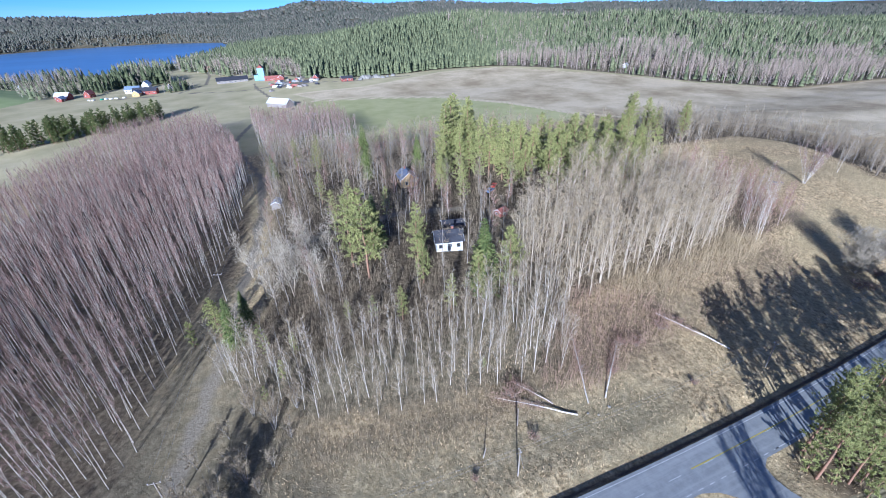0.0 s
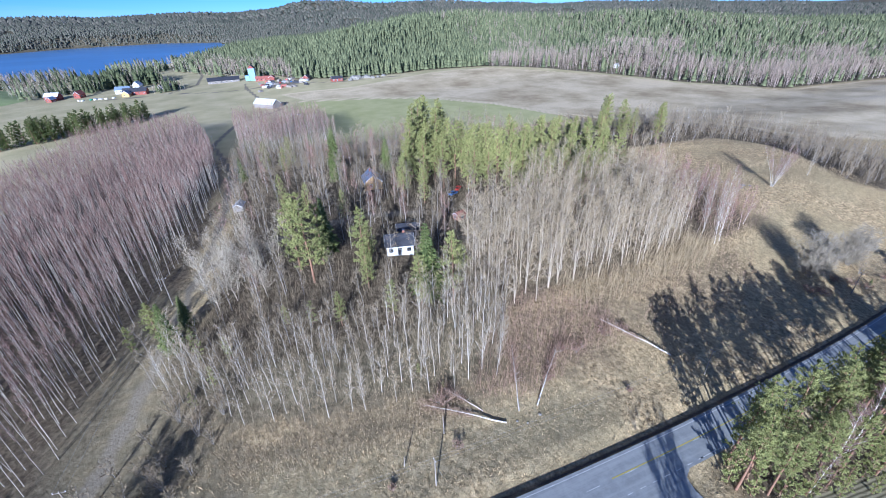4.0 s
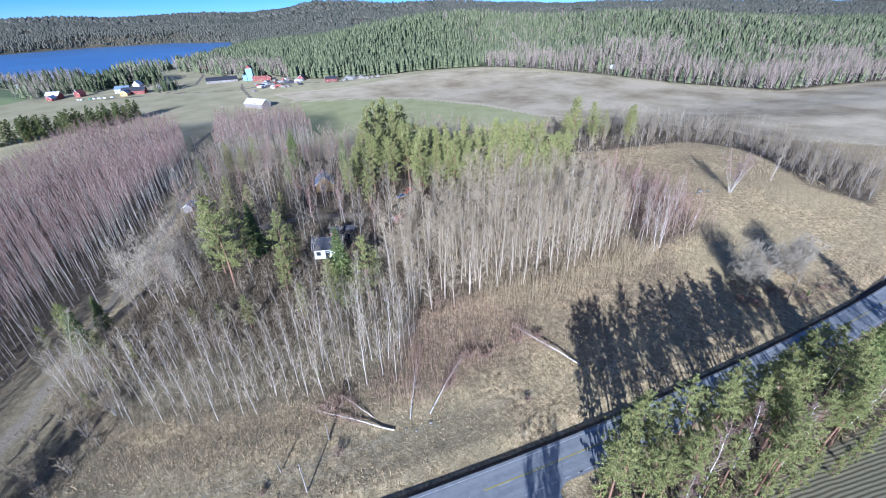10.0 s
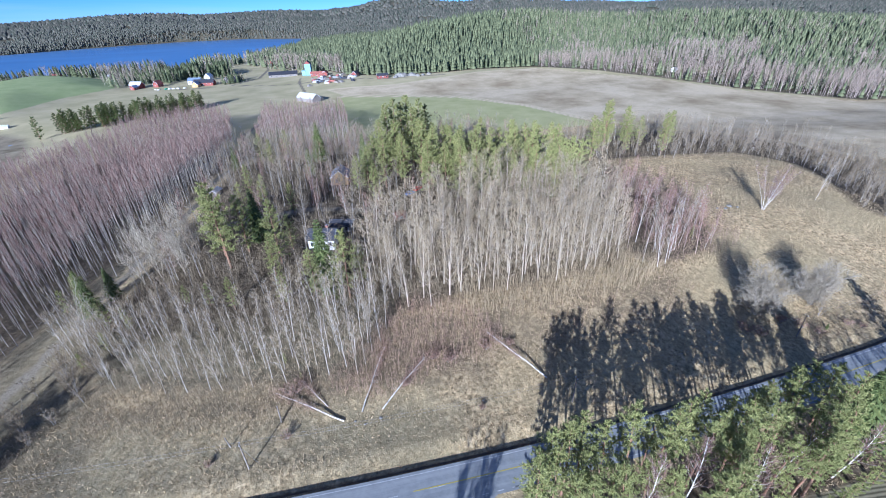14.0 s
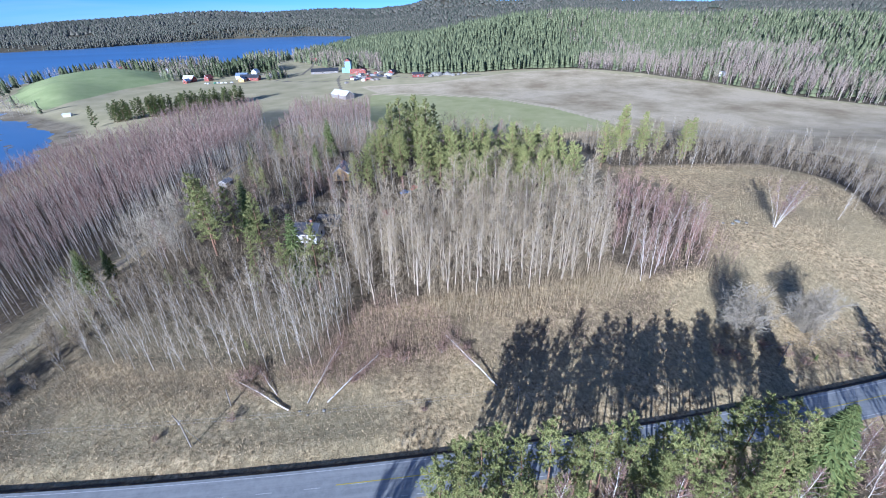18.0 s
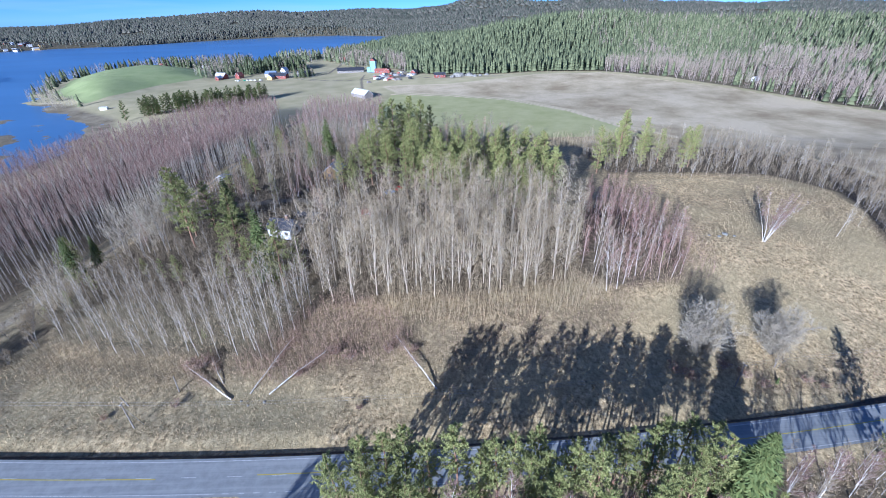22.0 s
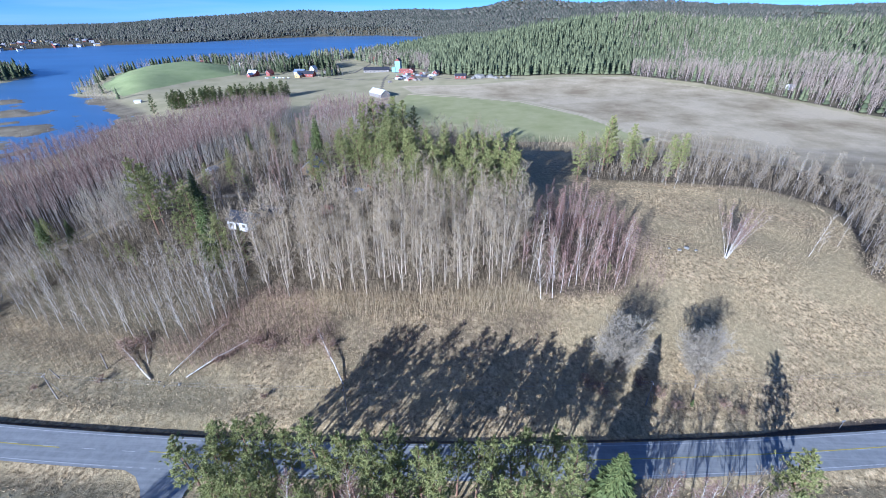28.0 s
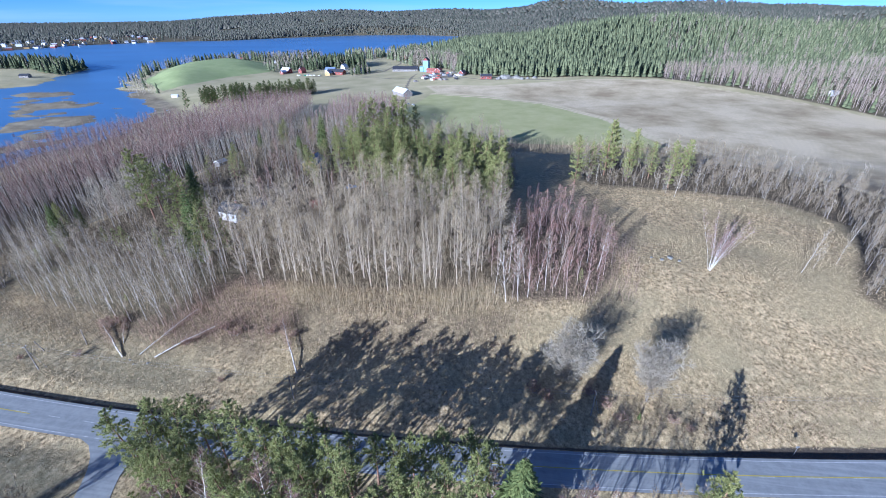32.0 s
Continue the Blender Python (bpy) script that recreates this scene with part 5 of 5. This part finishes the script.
# ---- buildings ----
def gable_house(name, label, x, y, turn, w, d, wall, rise, mw, mr, windows=2, door=True, chimney=False, over=0.5, z=None, group="", trim=True, category="house"):
    """A house with its ridge along its own x: wall body, two roof slopes, barge boards, windows, door."""
    o = thing(name, pose(x, y, ground_z(x, y) - 0.1 if z is None else z, 0, 0, turn), label, category, group)
    bm = bmesh.new()
    prof = [(-d / 2, 0), (d / 2, 0), (d / 2, wall), (0, wall + rise), (-d / 2, wall)]
    ends = [[bm.verts.new((sx * w / 2, py, pz - (0.6 if pz == 0 else 0))) for py, pz in prof] for sx in (-1, 1)]
    bm.faces.new(ends[0][::-1])
    bm.faces.new(ends[1])
    for k in range(5):
        bm.faces.new((ends[0][k], ends[0][(k + 1) % 5], ends[1][(k + 1) % 5], ends[1][k]))
    bmesh.ops.recalc_face_normals(bm, faces=bm.faces[:])
    part("wall", bm, mw, o)
    sl = math.atan2(rise, d / 2)
    ln = (d / 2) / math.cos(sl) + over
    for s in (-1, 1):
        m = pose(0, 0, wall + rise + 0.08, math.degrees(sl) * -s, 0, 0)
        bm = bmesh.new()
        bmesh.ops.create_cube(bm, size=1.0, matrix=m @ Matrix.Translation((0, s * ln / 2, 0.03)) @ Matrix.Diagonal((w + 2 * over, ln, 0.14, 1)))
        roof = part("roof", bm, mr, o)
        if trim:
            for e in (-1, 1):
                bm = bmesh.new()
                bmesh.ops.create_cube(bm, size=1.0, matrix=m @ Matrix.Translation((e * (w / 2 + over + 0.02), s * ln / 2, -0.05)) @ Matrix.Diagonal((0.06, ln, 0.24, 1)))
                part("barge_board", bm, M_TRIM, roof, "white barge board")
    part("ridge_cap", box(0, 0, wall + rise + 0.17, w + 2 * over, 0.34, 0.06), mr, o)

    def opening(kind, px, py, pz, ww, hh, ax):
        dx, dy = (ww, 0.08) if ax == "y" else (0.08, ww)
        fr = part(kind, box(px, py, pz, dx + (0.2 if ax == "y" else 0), dy + (0.2 if ax == "x" else 0), hh + 0.2, 0.015), M_TRIM, o, "white frame")
        gx, gy = (ww, 0.1) if ax == "y" else (0.1, ww)
        part("pane" if kind == "window" else "door_leaf", box(px, py, pz, gx, gy, hh, 0.01), M_GLASS if kind == "window" else mr, fr)

    for s in (-1, 1):
        for k in range(windows):
            px = (k + 0.5) / windows * w - w / 2
            opening("window", px, s * d / 2, wall * 0.55, min(1.3, w / windows * 0.5), min(1.4, wall * 0.4), "y")
        if windows:
            opening("window", s * w / 2, 0.15 * d, wall * 0.55, 1.1, min(1.3, wall * 0.4), "x")
    if door:
        opening("door", -w * 0.02 if windows != 1 else w * 0.3, -d / 2 - 0.02, 1.05, 1.0, 2.05, "y")
    if chimney:
        stack = part("chimney", box(w * 0.18, 0.4, wall + rise + 0.35, 0.7, 0.7, 1.5), M_BRICK, o)
        part("chimney_cap", box(w * 0.18, 0.4, wall + rise + 1.15, 0.85, 0.85, 0.1), M_METAL, stack)
    return o


gable_house("white_house", "small white wooden house with a dark grey roof among trees", 46, 111, -14, 8.4, 7.0, 3.4, 2.4, M_WALL_WHITE, M_ROOF_DARK, 3, True, True)
gable_house("back_annex", "low dark-roofed annex behind the white house", 52, 121, -14, 7, 5, 2.5, 1.3, M_WALL_GREY, M_ROOF_DARK, 1, True, False, category="outbuilding")
gable_house("yellow_house", "yellow wooden house with a blue-grey metal roof", 52, 171, 84, 9.5, 7.4, 3.8, 3.0, M_WALL_YELLOW, M_ROOF_BLUE, 3, True, True)
gable_house("yard_shed", "small red-roofed shed in the yard", 73, 124, 20, 4.0, 3.0, 2.0, 0.9, M_WALL_RED, M_ROOF_RED, 1, True, False, 0.3, category="shed")
gable_house("track_shed", "small grey-roofed shed beside the track", -3, 176, 75, 5, 3.6, 2.2, 1.0, M_WALL_GREY, M_ROOF_GREY, 0, True, False, 0.3, category="shed")

farm = [
    ("barn", "long barn with a pale sheet-metal roof and grey boards", 18, 502, -48, 27, 12, 4.2, 4.4, M_WALL_GREY, M_ROOF_WHITE, 0, "barn"),
    ("cattle_barn", "wide low barn with a dark roof", -34, 748, 4, 44, 20, 4.0, 4.0, M_WALL_GREY, M_ROOF_DARK, 6, "barn"),
    ("red_barn", "long red farm building with a red roof", 22, 704, -8, 22, 8, 3.6, 2.4, M_WALL_RED, M_ROOF_RED, 4, "barn"),
    ("red_barn", "red barn wing beside the grain dryer", 33, 690, 80, 12, 8, 4.5, 2.5, M_WALL_RED, M_ROOF_RED, 2, "barn"),
    ("red_shed", "red shed with a dark roof at the forest edge", 112, 612, 5, 15, 8, 3.6, 2.6, M_WALL_RED, M_ROOF_DARK, 3, "shed"),
    ("red_cottage", "red cottage with a dark roof at the forest edge", 76, 640, 60, 8, 7, 4.2, 3.0, M_WALL_RED, M_ROOF_DARK, 2, "cottage"),
    ("red_house", "red farmhouse with a pale roof by the lake", -230, 702, -20, 17, 10, 5.0, 4.0, M_WALL_RED, M_ROOF_WHITE, 4, "house"),
    ("boat_shed", "red shed with a blue-grey roof", -228, 686, 70, 9, 7, 3.6, 2.6, M_WALL_RED, M_ROOF_BLUE, 2, "shed"),
    ("gabled_house", "red gabled house beside red farm buildings", -203, 704, 70, 11, 8, 4.6, 4.4, M_WALL_RED, M_ROOF_RED, 2, "house"),
    ("red_stable", "broad red stable with a dark roof", -138, 692, -6, 28, 13, 4.6, 4.0, M_WALL_RED, M_ROOF_DARK, 5, "barn"),
    ("ochre_annex", "ochre gabled annex of the stable", -146, 679, 80, 9, 9, 4.0, 3.6, M_WALL_YELLOW, M_ROOF_GREY, 2, "barn"),
    ("blue_roofed_house", "pale house with a blue-grey roof on the farm", -156, 714, -10, 18, 10, 5.2, 3.6, M_WALL_WHITE, M_ROOF_BLUE, 4, "house"),
    ("white_villa", "white gabled villa among farm trees", -146, 752, 75, 11, 9, 6.0, 4.5, M_WALL_WHITE, M_ROOF_WHITE, 3, "house"),
    ("dark_workshop", "dark workshop beside the farm drive", -104, 712, 35, 18, 12, 5.0, 3.5, M_WALL_GREY, M_ROOF_DARK, 2, "workshop"),
    ("red_roofed_house", "house with a red tile roof behind spruces", -225, 800, 0, 15, 9, 4.0, 3.6, M_WALL_RED, M_ROOF_RED, 3, "house"),
    ("yellow_cottage", "yellow cottage at the wood's edge", -78, 925, 10, 13, 9, 5.5, 4.0, M_WALL_YELLOW, M_ROOF_RED, 3, "cottage"),
    ("lake_cottage", "red cottage on the wooded point", -430, 905, 20, 13, 8, 4.0, 3.0, M_WALL_RED, M_ROOF_RED, 3, "cottage"),
    ("pale_cabin", "pale cabin by the green field", -330, 850, 20, 9, 7, 3.6, 2.6, M_WALL_WHITE, M_ROOF_WHITE, 2, "cabin"),
    ("isle_cabin", "green-roofed cabin on the meadow headland", -640, 610, 15, 14, 9, 3.6, 2.6, M_WALL_GREY, M_ROOF_DARK, 2, "cabin"),
    ("hill_cabin", "small white cabin among birches on the slope", 478, 492, 20, 7, 5, 3.0, 1.8, M_WALL_WHITE, M_ROOF_WHITE, 2, "cabin"),
    ("field_shed", "low pale shed by the lakeside meadow", -262, 470, 10, 7, 4, 2.2, 1.0, M_WALL_WHITE, M_ROOF_WHITE, 0, "shed"),
]
for name, label, x, y, turn, w, d, wall, rise, mw, mr, win, cat in farm:
    if y > 600 and x < 60:
        w, d, wall, rise = w * 0.98, d * 0.95, wall * 0.95, rise
    gable_house(name, label, x, y, turn, w, d, wall, rise, mw, mr, win, win > 0, False, 0.6, group="farm buildings", category=cat)

# the grain dryer: a clad tower with a steep red-gabled head
o = thing("grain_dryer", pose(8, 718, ground_z(8, 718) + 1.0, 0, 0, -10) @ Matrix.Scale(0.98, 4), "pale blue clad grain dryer tower with a red gable", "tower")
part("tower", box(0, 0, 8, 9, 9, 17, 0.1), M_WALL_BLUE, o)
part("annex", box(-7, -1, 3.5, 6, 9, 7.5, 0.1), M_WALL_BLUE, o)
for s in (-1, 1):
    bm = bmesh.new()
    bmesh.ops.create_cube(bm, size=1.0, matrix=pose(0, 0, 21.2, 0, s * 44, 0) @ Matrix.Translation((s * 3.4, 0, 0)) @ Matrix.Diagonal((6.9, 10, 0.2, 1)))
    part("roof", bm, M_ROOF_DARK, o)
bm = bmesh.new()
tri = [[bm.verts.new(p) for p in ((-4.5, yy, 16.5), (4.5, yy, 16.5), (0, yy, 21))] for yy in (-4.55, 4.55)]
bm.faces.new(tri[0])
bm.faces.new(tri[1][::-1])
part("gable", bm, M_WALL_RED, o)
for k in range(6):
    part("cladding_seam", box(-4.55, -4.5 + 1.8 * k, 8, 0.08, 0.06, 16.6, 0), M_METAL, o)


# farmyard clutter
def wheels(o, pts, r, w):
    for x, y in pts:
        t = part("wheel", tube([(x, y - w / 2, r), (x, y - w / 2 + 0.01, r), (x, y + w / 2 - 0.01, r), (x, y + w / 2, r)], [0.05, r, r, 0.05], 12), M_RUBBER, o)
        part("rim", tube([(x, y - w / 2 - 0.02, r), (x, y - w / 2, r)], [r * 0.2, r * 0.6], 10), M_METAL, t)


def car(x, y, turn, paint, label, long=4.4, z=None):
    o = thing("car", pose(x, y, ground_z(x, y) if z is None else z, 0, 0, turn), label, "car", "parked vehicles")
    part("body", box(0, 0, 0.62, long, 1.75, 0.62, 0.16), paint, o)
    part("cabin", box(-0.25, 0, 1.15, long * 0.5, 1.55, 0.55, 0.2), M_GLASS, o)
    part("roof_panel", box(-0.25, 0, 1.44, long * 0.38, 1.4, 0.06, 0.03), paint, o)
    wheels(o, [(sx * long * 0.31, sy * 0.82) for sx in (-1, 1) for sy in (-1, 1)], 0.33, 0.22)


for k, (x, y, paint, lab) in enumerate([(34, 652, M_STRAW, "white parked van in the farmyard"), (40, 646, M_REDPAINT, "red parked car in the farmyard"), (28, 660, M_METAL, "silver parked car in the farmyard"),
                                        (46, 655, M_STRAW, "white parked car in the farmyard"), (55, 640, M_BLUEPAINT, "blue parked car in the farmyard"), (62, 630, M_STRAW, "white parked car by the field"),
                                        (38, 445, M_STRAW, "white parked car on the farm track"), (44, 441, M_STRAW, "white parked van on the farm track"), (-180, 676, M_STRAW, "white parked van near the stable"),
                                        (84, 150, M_REDPAINT, "bright red car in the wooded yard"), (80, 146, M_BLUEPAINT, "blue car in the wooded yard")]):
    car(x, y, rng.uniform(0, 180), paint, lab, 5.4 if "van" in lab else 4.4)
for k in range(38):
    x, y = 14 + rng.uniform(0, 62), 596 + rng.uniform(0, 78)
    o = thing("stacked_material", pose(x, y, ground_z(x, y), 0, 0, rng.uniform(0, 180)), "stack of farm material in the yard", "stack", "farmyard stacks")
    mat = [M_STRAW, M_WALL_GREY, M_ROOF_RED, M_ROOF_GREY, M_POLE, M_ROOF_DARK][k % 6]
    L, W = rng.uniform(4, 10), rng.uniform(2, 4)
    for j in range(3):
        part("layer", box(rng.uniform(-0.3, 0.3), rng.uniform(-0.2, 0.2), 0.4 + 0.8 * j, L * (1 - 0.12 * j), W, 0.78, 0.06), mat, o)
for k in range(7):
    x, y = -196 + 6 * k + rng.uniform(-2, 2), 668 + rng.uniform(-3, 3)
    o = thing("wrapped_bale", pose(x, y, ground_z(x, y), 0, 0, rng.uniform(0, 180)), "white or green wrapped bale row by the stable", "bale", "bales")
    part("wrap", tube([(-2.2, 0, 0.8), (-2.15, 0, 0.8), (2.15, 0, 0.8), (2.2, 0, 0.8)], [0.1, 0.85, 0.85, 0.1], 12), M_GREENPAINT if k == 2 else M_STRAW, o)
# the road sign near the meadow
o = thing("road_sign", pose(210, 43.2, ground_z(210, 43.2), 0, 0, 10), "small road sign on a metal post, seen from behind", "sign")
part("post", tube([(0, 0, -0.3), (0, 0, 2.6)], [0.04, 0.04], 6), M_METAL, o)
part("plate", box(0, 0.05, 2.3, 0.8, 0.04, 0.55, 0.01), M_METAL, o)

# ---- woods round the farm, the point and the headland ----
broad = [cone(4, 6, 0.21, 0.4) for k in range(6)]


def grove_stuff(poly, gap, conifer_share, name, label, size=15.0, needles=M_FAR_SPRUCE):
    p = np.array(scatter(rng, poly, gap, 30, lambda x, y: land(x, y) > LAKE_Z + 0.15))
    con = rng.uniform(size=len(p)) < conifer_share
    o = thing(name, Matrix(), label, "woodland", kind="stuff")
    if con.any():
        repeat_stuff("conifers", broad, p[con], size, needles, "", "", 0.7, 1.2, parent=o)
    if (~con).any():
        repeat_stuff("bare_trunks", [thick(t[0]) for t in far_tpl], p[~con], size / 19, M_BIRCH_YOUNG, "", "", 0.7, 1.1, parent=o)
        repeat_stuff("bare_twigs", [t[1] for t in far_tpl], p[~con], size / 19, M_FAR_BARE, "", "", 0.7, 1.1, parent=o)


grove_stuff([(-225, 765), (-180, 762), (-150, 775), (-120, 800), (-150, 860), (-230, 850)], 5.0, 0.75, "farm_grove", "dark spruces and bare birches round the farmhouses", 20.0, M_DARK_SPRUCE)
grove_stuff([(-285, 720), (-262, 690), (-240, 720), (-250, 790), (-300, 800)], 6.0, 0.2, "lakeside_birches", "bare birches by the lakeside house")
grove_stuff([(-92, 728), (-82, 704), (-92, 690), (-116, 694), (-112, 735)], 5.0, 0.5, "yard_trees", "trees by the dark workshop", 15.0, M_DARK_SPRUCE)
grove_stuff([(-290, 800), (-395, 880), (-465, 860), (-485, 720), (-425, 590), (-505, 690), (-530, 840), (-480, 945), (-390, 980), (-290, 1010), (-250, 880)], 6.0, 0.3, "point_wood", "mixed wood along the lakeside point", 18.0, M_DARK_SPRUCE)
grove_stuff([(-330, 470), (-300, 490), (-410, 580), (-485, 700), (-515, 690), (-400, 535)], 5.0, 0.12, "shore_scrub", "bare shoreline birches and scrub", 14.0)
grove_stuff([(-600, 650), (-645, 735), (-760, 815), (-1000, 790), (-1300, 700), (-1000, 660), (-760, 715), (-670, 665)], 7.5, 0.75, "headland_wood", "dark pine wood on the headland", 22.0, M_DARK_SPRUCE)
grove_stuff([(-250, 300), (-250, 420), (-330, 470), (-480, 560), (-560, 520), (-500, 420), (-330, 330)], 11.0, 0.0, "marsh_scrub", "low bare willow scrub on the flooded reed flats", 5.0)
grove_stuff([(-150, 1080), (-125, 960), (-75, 880), (-35, 805), (0, 775), (40, 748), (62, 760), (20, 900), (-40, 1040), (-110, 1200)], 6.0, 0.36, "hill_foot_wood", "mixed trees at the foot of the hill", 20.0)
grove_stuff([(-250, 1040), (-215, 960), (-150, 930), (-140, 1010), (-180, 1090)], 6.5, 0.5, "shore_trees", "spruces and bare birches along the lake shore", 19.0)
for k in range(84):
    u = (k + rng.uniform(-0.4, 0.4)) / 83
    plant(FIELDPINE[rng.integers(2)], -190 + 98 * u + rng.normal() * 4, 418 + 78 * u + rng.normal() * 6, rng.uniform(0.65, 1.0), rng=rng, group="field pines", label="dark green pine in a row behind the plantation")
grove_stuff([(-268, 742), (-236, 730), (-214, 742), (-196, 730), (-190, 760), (-240, 772)], 5.0, 0.6, "house_trees", "dark spruces and bare birches beside the red houses", 16.0, M_DARK_SPRUCE)
grove_stuff([(-126, 690), (-112, 676), (-98, 690), (-100, 706), (-118, 708)], 5.5, 0.5, "stable_trees", "trees at the corner of the stable", 12.0, M_DARK_SPRUCE)
grove_stuff([(10, 745), (40, 735), (70, 690), (90, 660), (70, 740), (20, 790)], 6.5, 0.5, "yard_wood", "bare birches and spruces behind the farmyard", 15.0)

# the small town on the far shore
for k in range(72):
    u = rng.uniform(0, 1)
    off = 18 + 420 * rng.uniform(0, 1) ** 1.3
    x, y = (-1395 + 215 * u - 0.8 * off, 1120 + 520 * u + 0.3 * off)
    gable_house("far_house", "pale lakeside house of the town across the lake", x, y, rng.uniform(0, 90), rng.uniform(8, 17), rng.uniform(7, 10), rng.uniform(3.5, 7), 3,
                [M_WALL_WHITE, M_WALL_WHITE, M_WALL_YELLOW, M_WALL_RED][k % 4], [M_ROOF_GREY, M_ROOF_WHITE, M_ROOF_DARK][k % 3], 0, False, False, 0.5, z=max(ground_z(x, y), LAKE_Z + 1), group="town across the lake", trim=False)
